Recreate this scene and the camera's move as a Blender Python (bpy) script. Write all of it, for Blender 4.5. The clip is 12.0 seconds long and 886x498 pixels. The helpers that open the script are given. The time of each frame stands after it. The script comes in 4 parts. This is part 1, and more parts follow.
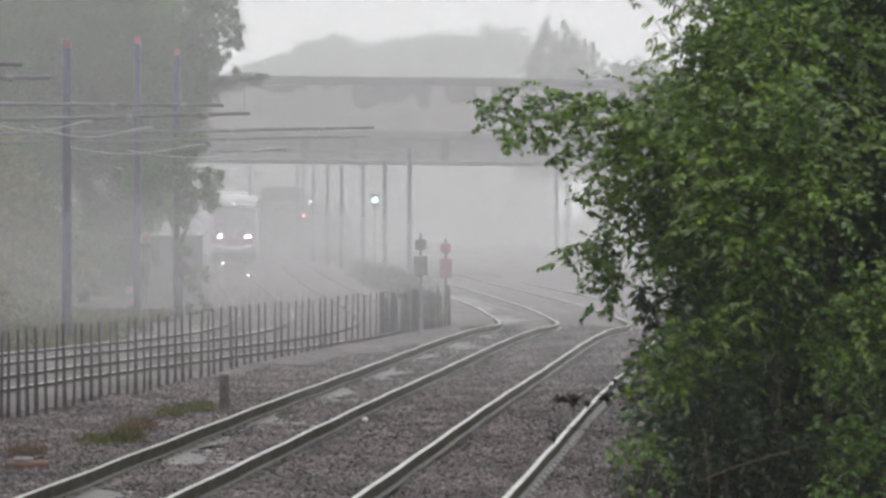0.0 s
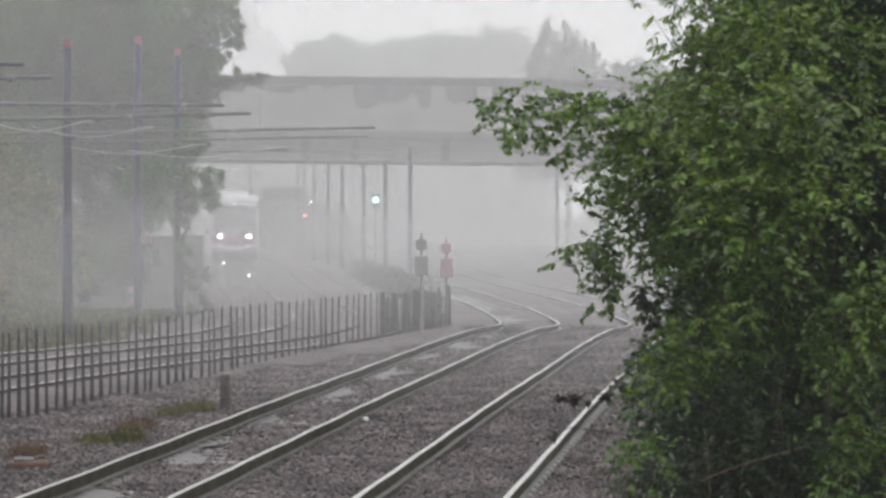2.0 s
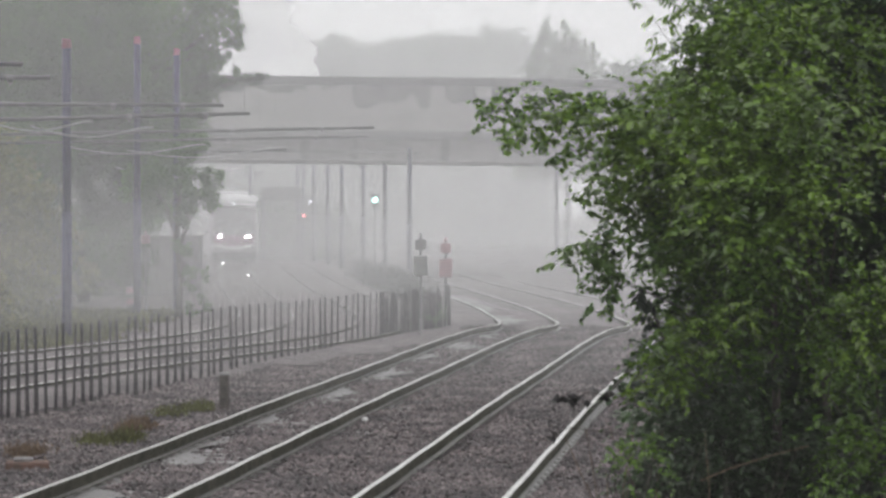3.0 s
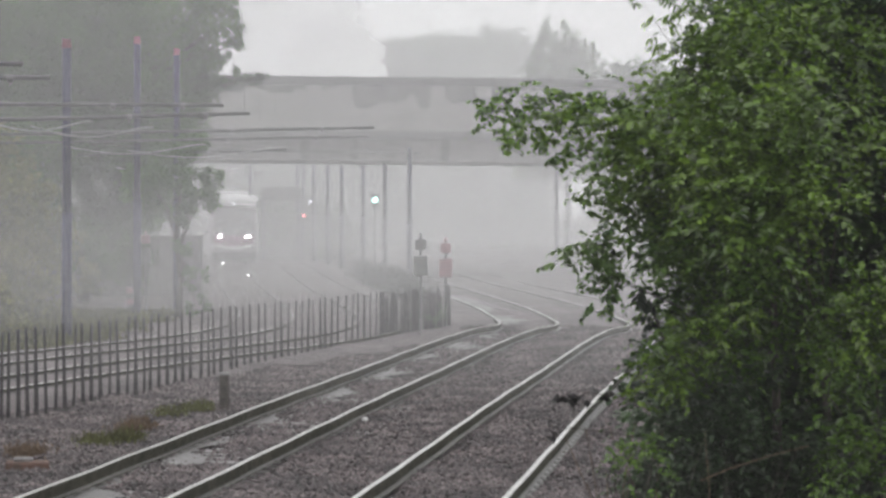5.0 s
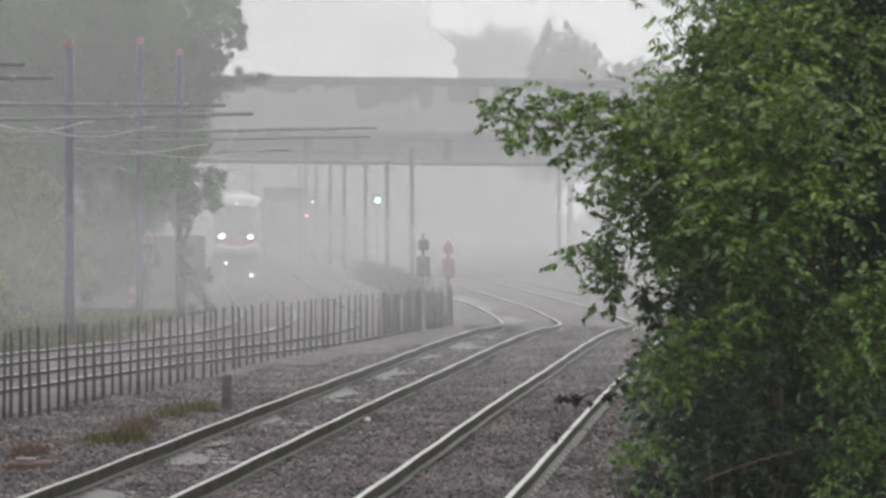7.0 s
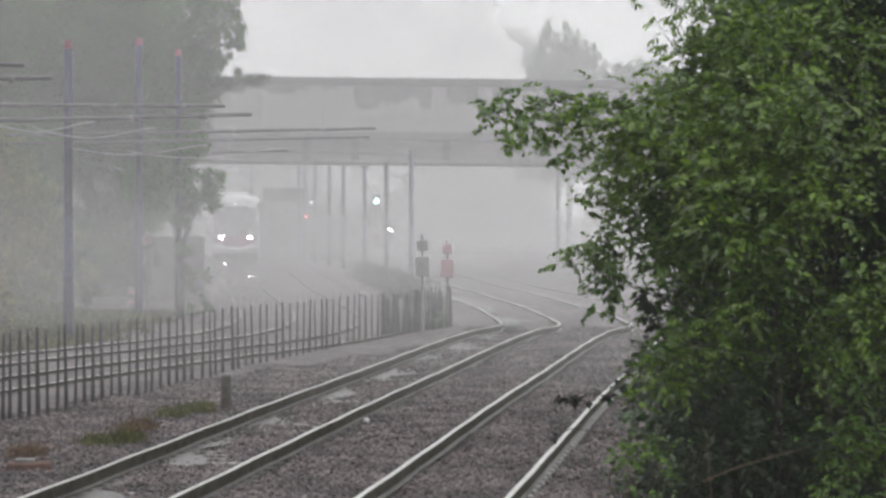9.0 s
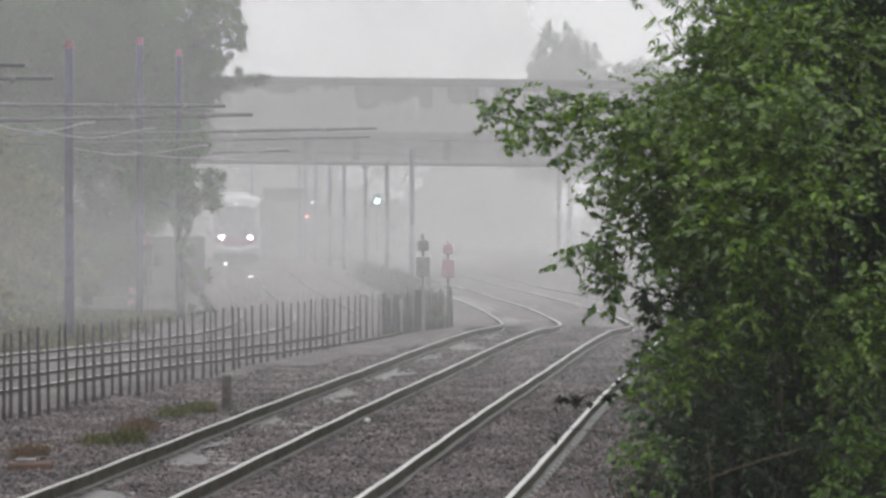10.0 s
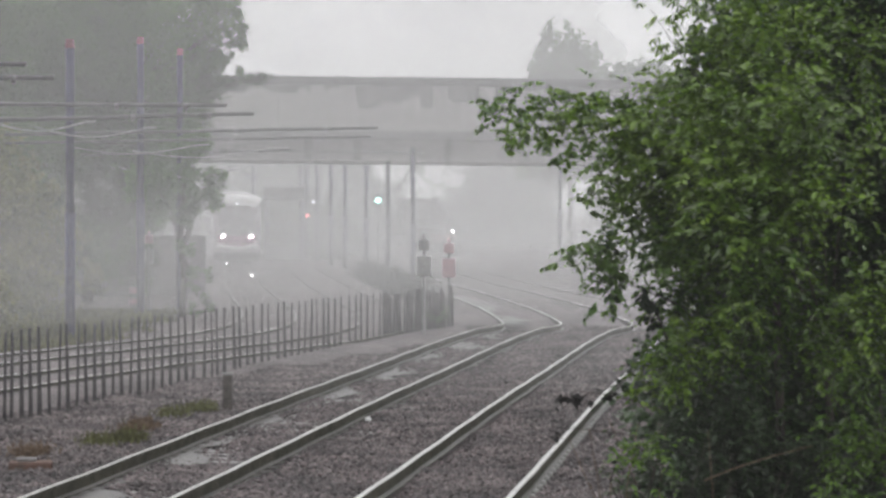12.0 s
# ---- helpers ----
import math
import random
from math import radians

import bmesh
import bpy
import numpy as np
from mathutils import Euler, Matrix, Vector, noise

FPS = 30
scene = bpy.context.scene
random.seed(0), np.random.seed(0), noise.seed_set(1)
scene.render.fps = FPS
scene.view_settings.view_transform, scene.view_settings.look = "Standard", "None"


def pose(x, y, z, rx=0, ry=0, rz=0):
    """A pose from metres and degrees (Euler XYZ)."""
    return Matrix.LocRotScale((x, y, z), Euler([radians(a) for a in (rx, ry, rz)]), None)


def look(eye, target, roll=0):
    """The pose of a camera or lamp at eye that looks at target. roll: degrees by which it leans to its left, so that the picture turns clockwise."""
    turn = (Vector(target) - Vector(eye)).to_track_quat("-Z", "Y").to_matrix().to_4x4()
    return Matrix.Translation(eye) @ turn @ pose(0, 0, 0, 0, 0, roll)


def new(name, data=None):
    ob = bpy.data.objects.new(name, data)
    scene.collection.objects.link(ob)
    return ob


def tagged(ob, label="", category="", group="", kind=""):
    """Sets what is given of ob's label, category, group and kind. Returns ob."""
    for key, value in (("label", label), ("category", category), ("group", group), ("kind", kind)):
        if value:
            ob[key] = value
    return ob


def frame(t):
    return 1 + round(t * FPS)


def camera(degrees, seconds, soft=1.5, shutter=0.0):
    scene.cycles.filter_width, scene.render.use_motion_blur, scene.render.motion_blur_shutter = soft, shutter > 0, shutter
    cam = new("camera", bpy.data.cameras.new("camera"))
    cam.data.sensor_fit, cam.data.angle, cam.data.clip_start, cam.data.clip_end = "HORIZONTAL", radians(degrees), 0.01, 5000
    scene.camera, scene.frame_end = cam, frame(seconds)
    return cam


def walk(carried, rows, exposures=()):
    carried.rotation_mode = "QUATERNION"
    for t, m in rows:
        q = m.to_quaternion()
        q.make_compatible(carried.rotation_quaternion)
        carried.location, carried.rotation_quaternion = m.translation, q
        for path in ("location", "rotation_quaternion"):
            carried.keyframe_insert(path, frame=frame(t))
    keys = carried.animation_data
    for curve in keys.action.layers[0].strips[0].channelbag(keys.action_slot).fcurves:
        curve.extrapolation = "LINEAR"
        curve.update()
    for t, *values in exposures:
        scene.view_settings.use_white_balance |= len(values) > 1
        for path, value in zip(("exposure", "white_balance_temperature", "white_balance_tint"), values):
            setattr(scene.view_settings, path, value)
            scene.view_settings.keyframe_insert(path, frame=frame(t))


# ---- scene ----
# z = 0 is the top of the rails; y runs away from the camera along its first heading.
FOV = 14.89
EYE = (0.0, 0.0, 2.85)
PX = radians(FOV) / 1568          # angle of one picture column

cam = camera(FOV, 12.0, soft=2.9)


def aim(right, down):
    """Camera pose after a small shake: the picture shifted right and down by so many columns."""
    return pose(*EYE, 90 - 0.60 + math.degrees(down * PX), 0, math.degrees(right * PX))


SHAKE = [(0.0, 0, 0), (1.0, 0, 0), (1.8, 0.5, 0), (2.0, 1.2, 0), (2.2, 0.5, -0.5), (3.0, 0, 0), (5.0, 0, 0), (5.5, 0, -0.6), (5.75, 4, -1),
         (6.0, 9.5, -1.4), (6.25, 7, -0.8), (6.5, 5.2, 0), (7.0, 4.6, 0.4), (9.0, 2.8, 1.6), (9.5, 4.2, 1.6),
         (10.0, 4.2, 1.6), (10.5, 5.8, 3.8), (11.0, 6, 2.4), (11.5, 2.8, 2.0), (12.0, 5.8, 0.2)]
walk(cam, [(t, aim(a, b)) for t, a, b in SHAKE], exposures=[(0, 0.0), (12, 0.0)])

# ---- sky and light: a rainy overcast day ----
world = bpy.data.worlds.new("overcast_sky")
scene.world = world
world.use_nodes = True
wn, wl = world.node_tree.nodes, world.node_tree.links
sky = wn.new("ShaderNodeTexSky")
sky.sky_type, sky.sun_disc = "NISHITA", False
sky.sun_elevation, sky.sun_rotation = radians(55), radians(200)
grey = wn.new("ShaderNodeHueSaturation")
grey.inputs["Saturation"].default_value = 0.08
cover = wn.new("ShaderNodeMix")
cover.data_type = "RGBA"
cover.inputs[0].default_value = 0.88
cover.inputs[7].default_value = (10.4, 10.45, 10.55, 1)
wl.new(sky.outputs[0], grey.inputs["Color"])
wl.new(grey.outputs[0], cover.inputs[6])
wl.new(cover.outputs[2], wn["Background"].inputs[0])
wn["Background"].inputs[1].default_value = 0.12
scene.cycles.transparent_max_bounces = 48

sun = new("sun", bpy.data.lights.new("sun", "SUN"))
sun.data.energy, sun.data.angle, sun.data.color = 0.6, radians(60), (1, 0.98, 0.95)
sun.matrix_world = look((0, 0, 50), (8, 14, 20))


# ---- materials ----
def surface(name, base, other=None, rough=0.7, scale=8.0, fine=90.0, bump=0.3, metal=0.0, depth=0.01, island=0.0, translucent=0.0, spec=0.5):
    """Principled surface with broad patches, fine grain, relief and, where asked, a shade of its own for each loose piece."""
    m = bpy.data.materials.new(name)
    m.use_nodes = True
    n, l = m.node_tree.nodes, m.node_tree.links
    b = n["Principled BSDF"]
    other = other or tuple(c * 0.6 for c in base)
    co = n.new("ShaderNodeTexCoord")
    big, small = n.new("ShaderNodeTexNoise"), n.new("ShaderNodeTexNoise")
    big.inputs["Scale"].default_value, small.inputs["Scale"].default_value = scale, fine
    big.inputs["Detail"].default_value = 5
    l.new(co.outputs["Object"], big.inputs["Vector"])
    l.new(co.outputs["Object"], small.inputs["Vector"])
    ramp = n.new("ShaderNodeValToRGB")
    ramp.color_ramp.elements[0].position, ramp.color_ramp.elements[1].position = 0.36, 0.64
    ramp.color_ramp.elements[0].color, ramp.color_ramp.elements[1].color = (*other, 1), (*base, 1)
    l.new(big.outputs["Fac"], ramp.inputs["Fac"])
    col = n.new("ShaderNodeMix")
    col.data_type, col.blend_type = "RGBA", "OVERLAY"
    col.inputs[0].default_value = 0.35
    l.new(ramp.outputs["Color"], col.inputs[6])
    l.new(small.outputs["Fac"], col.inputs[7])
    out = col.outputs[2]
    if island:
        geo = n.new("ShaderNodeNewGeometry")
        span = n.new("ShaderNodeMapRange")
        span.inputs["To Min"].default_value, span.inputs["To Max"].default_value = 1 - island, 1 + island
        l.new(geo.outputs["Random Per Island"], span.inputs["Value"])
        hs = n.new("ShaderNodeHueSaturation")
        l.new(span.outputs[0], hs.inputs["Value"])
        l.new(out, hs.inputs["Color"])
        out = hs.outputs[0]
    l.new(out, b.inputs["Base Color"])
    b.inputs["Roughness"].default_value, b.inputs["Metallic"].default_value = rough, metal
    b.inputs["Specular IOR Level"].default_value = spec
    if bump:
        bp = n.new("ShaderNodeBump")
        bp.inputs["Strength"].default_value, bp.inputs["Distance"].default_value = bump, depth
        l.new(small.outputs["Fac"], bp.inputs["Height"])
        l.new(bp.outputs[0], b.inputs["Normal"])
    if translucent:
        tr, mix = n.new("ShaderNodeBsdfTranslucent"), n.new("ShaderNodeMixShader")
        l.new(out, tr.inputs["Color"])
        mix.inputs[0].default_value = translucent
        l.new(b.outputs[0], mix.inputs[1])
        l.new(tr.outputs[0], mix.inputs[2])
        l.new(mix.outputs[0], n["Material Output"].inputs["Surface"])
    return m


def glow(name, colour, strength):
    m = bpy.data.materials.new(name)
    m.use_nodes = True
    b = m.node_tree.nodes["Principled BSDF"]
    b.inputs["Base Color"].default_value = (*colour, 1)
    b.inputs["Emission Color"].default_value = (*colour, 1)
    b.inputs["Emission Strength"].default_value = strength
    return m


def mist(name, cover_amount, foot, lumps, rim=False, top=0.0, thick=False):
    """Thin wet air: lets most light through and scatters the rest, thinning out towards the ground or its own rim."""
    m = bpy.data.materials.new(name)
    m.use_nodes = True
    n, l = m.node_tree.nodes, m.node_tree.links
    co, sep = n.new("ShaderNodeTexCoord"), n.new("ShaderNodeSeparateXYZ")
    l.new(co.outputs["Object"], sep.inputs[0])
    tex = n.new("ShaderNodeTexNoise")
    tex.inputs["Scale"].default_value, tex.inputs["Detail"].default_value = lumps, 3
    l.new(co.outputs["Object"], tex.inputs["Vector"])
    fade = n.new("ShaderNodeMapRange")
    fade.interpolation_type = "SMOOTHSTEP"
    patch = n.new("ShaderNodeMapRange")
    if rim:
        flat = n.new("ShaderNodeVectorMath")
        flat.operation = "LENGTH"
        l.new(co.outputs["Object"], flat.inputs[0])
        add = n.new("ShaderNodeMath")
        add.operation = "MULTIPLY_ADD"
        add.inputs[1].default_value = 0.5
        l.new(tex.outputs["Fac"], add.inputs[0])
        l.new(flat.outputs["Value"], add.inputs[2])
        l.new(add.outputs[0], fade.inputs["Value"])
        fade.inputs["From Min"].default_value, fade.inputs["From Max"].default_value = 1.10 if thick else 1.15, foot
        patch.inputs["To Min"].default_value, patch.inputs["To Max"].default_value = cover_amount, cover_amount
    else:
        l.new(sep.outputs["Z"], fade.inputs["Value"])
        fade.inputs["From Min"].default_value, fade.inputs["From Max"].default_value = 0.0, foot
        patch.inputs["To Min"].default_value, patch.inputs["To Max"].default_value = cover_amount * 0.8, cover_amount * 1.2
    l.new(tex.outputs["Fac"], patch.inputs["Value"])
    if top:
        lid, cut = n.new("ShaderNodeMapRange"), n.new("ShaderNodeMath")
        lid.interpolation_type = "SMOOTHSTEP"
        lid.inputs["From Min"].default_value, lid.inputs["From Max"].default_value = top, top * 0.45
        l.new(sep.outputs["Z"], lid.inputs["Value"])
        cut.operation = "MULTIPLY"
        l.new(fade.outputs[0], cut.inputs[0])
        l.new(lid.outputs[0], cut.inputs[1])
        fade = cut
    mul = n.new("ShaderNodeMath")
    mul.operation = "MULTIPLY"
    l.new(fade.outputs[0], mul.inputs[0])
    l.new(patch.outputs[0], mul.inputs[1])
    dif, tra, both = n.new("ShaderNodeBsdfDiffuse"), n.new("ShaderNodeBsdfTranslucent"), n.new("ShaderNodeMixShader")
    for s in (dif, tra):
        s.inputs["Color"].default_value = (0.945, 0.95, 0.955, 1)
    l.new(dif.outputs[0], both.inputs[1])
    l.new(tra.outputs[0], both.inputs[2])
    clear, veil = n.new("ShaderNodeBsdfTransparent"), n.new("ShaderNodeMixShader")
    l.new(mul.outputs[0], veil.inputs[0])
    l.new(clear.outputs[0], veil.inputs[1])
    l.new((dif if thick else both).outputs[0], veil.inputs[2])
    l.new(veil.outputs[0], n["Material Output"].inputs["Surface"])
    return m


M_BALLAST = surface("wet_ballast", (0.145, 0.122, 0.123), (0.078, 0.066, 0.067), 0.6, 0.7, 22, 0.9, depth=0.03, spec=0.3)
M_STONE = surface("ballast_stone", (0.132, 0.106, 0.108), (0.046, 0.038, 0.04), 0.5, 0.9, 60, 0.3, island=0.8)
M_RAIL_TOP = surface("worn_rail_head", (0.70, 0.69, 0.67), (0.55, 0.54, 0.52), 0.3, 3, 60, 0.05, 1.0)
M_RAIL_SIDE = surface("dark_rusty_rail", (0.085, 0.08, 0.064), (0.04, 0.04, 0.03), 0.85, 4, 60, 0.3, spec=0.08)
M_TRAM_RAIL = surface("dull_tram_rail_head", (0.80, 0.79, 0.78), (0.56, 0.55, 0.54), 0.48, 3, 60, 0.05, 1.0)
M_RAIL_NO_GLARE = surface("wet_rail_head_no_glare", (0.24, 0.23, 0.225), (0.15, 0.14, 0.14), 0.55, 0.6, 60, 0.1, 0.5)
M_RAIL_FOOT_LIT = surface("lit_wet_rail_foot", (0.18, 0.17, 0.16), (0.10, 0.095, 0.09), 0.35, 4, 60, 0.2)
M_SLEEPER = surface("wet_concrete_sleeper", (0.27, 0.26, 0.26), (0.17, 0.16, 0.16), 0.45, 5, 60, 0.4)
M_PUDDLE = surface("standing_water", (0.16, 0.15, 0.15), (0.09, 0.083, 0.083), 0.42, 5, 30, 0.5, depth=0.02)
M_LOCO = surface("sooty_black_engine_paint", (0.03, 0.03, 0.032), (0.05, 0.048, 0.046), 0.5, 2, 20, 0.1)
M_FENCE = surface("dark_fence_steel", (0.042, 0.04, 0.045), (0.07, 0.064, 0.064), 0.6, 9, 80, 0.2, spec=0.15)
M_CONCRETE = surface("weathered_concrete", (0.36, 0.35, 0.34), (0.28, 0.27, 0.265), 0.8, 0.35, 14, 0.3)
M_CONCRETE_DARK = surface("darker_concrete", (0.20, 0.19, 0.19), (0.13, 0.125, 0.125), 0.8, 0.5, 14, 0.3)
M_COPING = surface("soot_dark_coping", (0.085, 0.08, 0.085), (0.055, 0.055, 0.055), 0.8, 1, 14, 0.2, spec=0.2)
M_STAIN_SHADE = surface("black_rain_stain_and_shade", (0.17, 0.165, 0.165), (0.12, 0.12, 0.12), 0.8, 1, 14, 0.2)
M_POLE = surface("blue_grey_painted_steel", (0.058, 0.056, 0.10), (0.04, 0.04, 0.075), 0.45, 3, 40, 0.1, spec=0.15)
M_CAP = surface("red_pole_cap", (0.20, 0.06, 0.08), (0.16, 0.05, 0.07), 0.5, 3, 40, 0.1)
M_ARM = surface("grey_tube", (0.10, 0.095, 0.10), (0.06, 0.06, 0.06), 0.4, 3, 40, 0.1)
M_PALE = surface("pale_insulator", (0.32, 0.32, 0.33), (0.25, 0.25, 0.25), 0.4, 3, 40, 0.1)
M_BLACK = surface("black_signal_case", (0.14, 0.14, 0.142), (0.18, 0.18, 0.18), 0.5, 5, 60, 0.1)
M_GREYBOX = surface("grey_signal_case", (0.30, 0.30, 0.29), (0.22, 0.22, 0.22), 0.5, 5, 60, 0.1)
M_REDBOX = surface("red_signal_case", (0.42, 0.27, 0.29), (0.34, 0.22, 0.24), 0.5, 5, 60, 0.1)
M_WOOD = surface("grey_weathered_wood", (0.085, 0.075, 0.068), (0.05, 0.043, 0.04), 0.85, 9, 60, 0.4)
M_RUST = surface("rusty_plate", (0.12, 0.065, 0.05), (0.075, 0.05, 0.04), 0.8, 9, 60, 0.4)
M_WHITE = surface("white_plastic", (0.75, 0.75, 0.75), (0.65, 0.65, 0.65), 0.4, 5, 60, 0.1)
M_LEAF = surface("fresh_green_leaf", (0.128, 0.21, 0.024), (0.05, 0.10, 0.014), 0.26, 2.2, 50, 0.2, island=0.6, translucent=0.4, spec=0.8)
M_LEAF_MID = surface("green_shrub_leaf", (0.105, 0.185, 0.026), (0.045, 0.095, 0.018), 0.26, 2.2, 50, 0.2, island=0.6, translucent=0.4, spec=0.8)
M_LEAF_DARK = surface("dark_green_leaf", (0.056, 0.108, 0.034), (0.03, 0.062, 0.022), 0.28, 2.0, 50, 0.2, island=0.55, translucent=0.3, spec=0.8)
M_LEAF_SHADE = surface("bramble_leaf_shade_in_colour", (0.036, 0.066, 0.024), (0.02, 0.036, 0.016), 0.32, 2.0, 50, 0.2, island=0.6, translucent=0.25, spec=0.6)
# broad dark patches in this colour stand in for shade between leaf clumps
M_LEAF_FAR = surface("wet_tree_foliage", (0.078, 0.185, 0.02), (0.011, 0.034, 0.006), 0.7, 0.22, 5, 0.2, island=0.22, translucent=0.2)
M_LEAF_YELLOW = surface("yellow_green_scrub", (0.20, 0.20, 0.06), (0.10, 0.115, 0.035), 0.7, 0.8, 9, 0.2, island=0.4, translucent=0.2)
M_TUFT = surface("faded_grass_blade", (0.125, 0.13, 0.05), (0.075, 0.075, 0.036), 0.8, 1.2, 20, 0.2, island=0.4, translucent=0.2)
M_HEDGE = surface("dark_hedge_leaf", (0.04, 0.05, 0.036), (0.022, 0.03, 0.022), 0.8, 1, 20, 0.2, island=0.3, spec=0.1)
M_DEAD = surface("dead_brown_leaf", (0.012, 0.010, 0.010), (0.008, 0.007, 0.007), 0.8, 5, 50, 0.2)
M_BARK = surface("wet_bark", (0.05, 0.04, 0.032), (0.025, 0.02, 0.018), 0.8, 6, 50, 0.5)
M_TWIG = surface("bare_twig", (0.16, 0.11, 0.07), (0.10, 0.07, 0.05), 0.8, 6, 50, 0.3)
M_TRAM_WHITE = surface("white_tram_paint", (0.75, 0.74, 0.75), (0.70, 0.69, 0.70), 0.3, 2, 20, 0.05)
M_TRAM_SILVER = surface("silver_grey_tram_paint", (0.41, 0.36, 0.40), (0.36, 0.31, 0.35), 0.35, 2, 20, 0.05)
M_TRAM_PINK = surface("pink_tram_paint", (0.36, 0.20, 0.29), (0.31, 0.17, 0.25), 0.3, 2, 20, 0.05)
M_GLASS_DARK = surface("misted_windscreen", (0.33, 0.32, 0.34), (0.28, 0.28, 0.29), 0.12, 2, 20, 0.0)
G_HEAD = glow("headlamp_glow", (1.0, 0.97, 0.95), 60)
G_GREEN = glow("green_signal_glow", (0.42, 1.0, 0.87), 8)
G_RED = glow("red_signal_glow", (1.0, 0.25, 0.25), 5)
G_DIM = glow("dim_lamp_glow", (0.9, 0.9, 1.0), 1.6)
G_GLINT = glow("rail_glint_glow", (1.0, 0.97, 0.98), 9)
G_TRAIN = glow("train_lamp_glow", (1.0, 0.9, 0.92), 150)


# ---- building helpers ----
def mesh_of(bm, name, mats, smooth=False):
    me = bpy.data.meshes.new(name)
    bm.to_mesh(me)
    bm.free()
    for mt in mats if isinstance(mats, (list, tuple)) else [mats]:
        me.materials.append(mt)
    if smooth:
        for p in me.polygons:
            p.use_smooth = True
    return me


def part(name, bm, material, parent=None, label="", smooth=False):
    ob = new(name, mesh_of(bm, name, material, smooth))
    ob.parent = parent
    return tagged(ob, label)


def raw(name, verts, faces, material, parent=None, label="", smooth=False, slots=None):
    me = bpy.data.meshes.new(name)
    me.from_pydata(verts.tolist() if hasattr(verts, "tolist") else verts, [], faces.tolist() if hasattr(faces, "tolist") else faces)
    for mt in material if isinstance(material, (list, tuple)) else [material]:
        me.materials.append(mt)
    if slots is not None:
        me.polygons.foreach_set("material_index", slots)
    if smooth:
        me.polygons.foreach_set("use_smooth", [True] * len(me.polygons))
    me.update()
    ob = new(name, me)
    ob.parent = parent
    return tagged(ob, label)


def empty(name, at, label, category, group="", turn=0):
    e = new(name)
    e.matrix_world = pose(*at, 0, 0, turn)
    return tagged(e, label, category, group)


def box(bm, size, at, bevel=0.0, turn=0):
    r = bmesh.ops.create_cube(bm, size=1, matrix=pose(*at, 0, 0, turn) @ Matrix.Diagonal((*size, 1)))
    if bevel:
        es = list({e for v in r["verts"] for e in v.link_edges})
        bmesh.ops.bevel(bm, geom=es, offset=bevel, segments=2, affect="EDGES", profile=0.5)


def tube(bm, a, b, r0, r1=None, sides=10):
    a, b = Vector(a), Vector(b)
    d = b - a
    m = Matrix.Translation((a + b) / 2) @ d.to_track_quat("Z", "Y").to_matrix().to_4x4()
    bmesh.ops.create_cone(bm, cap_ends=True, segments=sides, radius1=r0, radius2=r0 if r1 is None else r1, depth=d.length, matrix=m)


def bent(bm, points, r0, r1, sides=7):
    for i in range(len(points) - 1):
        f, g = i / (len(points) - 1), (i + 1) / (len(points) - 1)
        tube(bm, points[i], points[i + 1], r0 + (r1 - r0) * f, r0 + (r1 - r0) * g, sides)


def smooth_line(points, step=0.8, soft=5.0):
    """A soft curve x(y) through (y, x) pairs, as an array of (x, y)."""
    p = np.array(points, float)
    ys = np.arange(p[0, 0], p[-1, 0], step)
    fine = np.arange(p[0, 0] - 20, p[-1, 0] + 20, 0.5)
    xs = np.interp(fine, p[:, 0], p[:, 1])
    xs[fine < p[0, 0]] = p[0, 1] + (fine[fine < p[0, 0]] - p[0, 0]) * (p[1, 1] - p[0, 1]) / (p[1, 0] - p[0, 0])
    xs[fine > p[-1, 0]] = p[-1, 1] + (fine[fine > p[-1, 0]] - p[-1, 0]) * (p[-1, 1] - p[-2, 1]) / (p[-1, 0] - p[-2, 0])
    k = np.exp(-0.5 * (np.arange(-20, 20.5, 0.5) / soft) ** 2)
    xs = np.convolve(xs, k / k.sum(), mode="same")
    return np.stack([np.interp(ys, fine, xs), ys], 1)


def aside(line, d):
    """The line moved d metres to its right."""
    t = np.gradient(line, axis=0)
    t /= np.linalg.norm(t, axis=1)[:, None]
    return line + d * np.stack([t[:, 1], -t[:, 0]], 1)


def at_y(line, y):
    return float(np.interp(y, line[:, 1], line[:, 0]))


# ---- tracks ----
NEAR_POINTS = [(12, -5.6), (33.9, -3.51), (40.5, -2.88), (53.1, -1.70), (60.2, -0.95), (64, -0.57), (68.4, -0.15), (73.5, 0.34), (77.8, 0.79), (81.8, 1.25), (84, 1.56),
                         (85.4, 1.85), (86.4, 2.13), (87.6, 2.26), (89.5, 2.24), (94, 2.12), (102.4, 1.80), (111, 1.28), (121, 0.60), (134.6, -0.45), (165, -2.2), (200, -2.9), (243, 0.2), (268, -3.8), (300, -11)]
GENTLE, SHARP = smooth_line(NEAR_POINTS, 0.6, 4.0), smooth_line(NEAR_POINTS, 0.6, 0.9)
BLEND = np.clip((GENTLE[:, 1:] - 74) / 9, 0, 1)
MAIN_NEAR = np.concatenate([GENTLE[:, :1] * (1 - BLEND) + SHARP[:, :1] * BLEND, GENTLE[:, 1:]], 1)
MAIN_FAR = aside(MAIN_NEAR, 3.36)
TRAM_NEAR = smooth_line([(25, -14.4), (40, -11), (54.8, -7.95), (62.9, -6.35), (71.2, -4.2), (77.7, -2.3), (84, -1.4), (92, -1.4), (102, -2.1), (112, -2.95),
                         (132, -4.55), (162, -6.55), (192, -8.5), (230, -12), (320, -26)], soft=4.5)
TRAM_FAR = aside(TRAM_NEAR, -3.3)

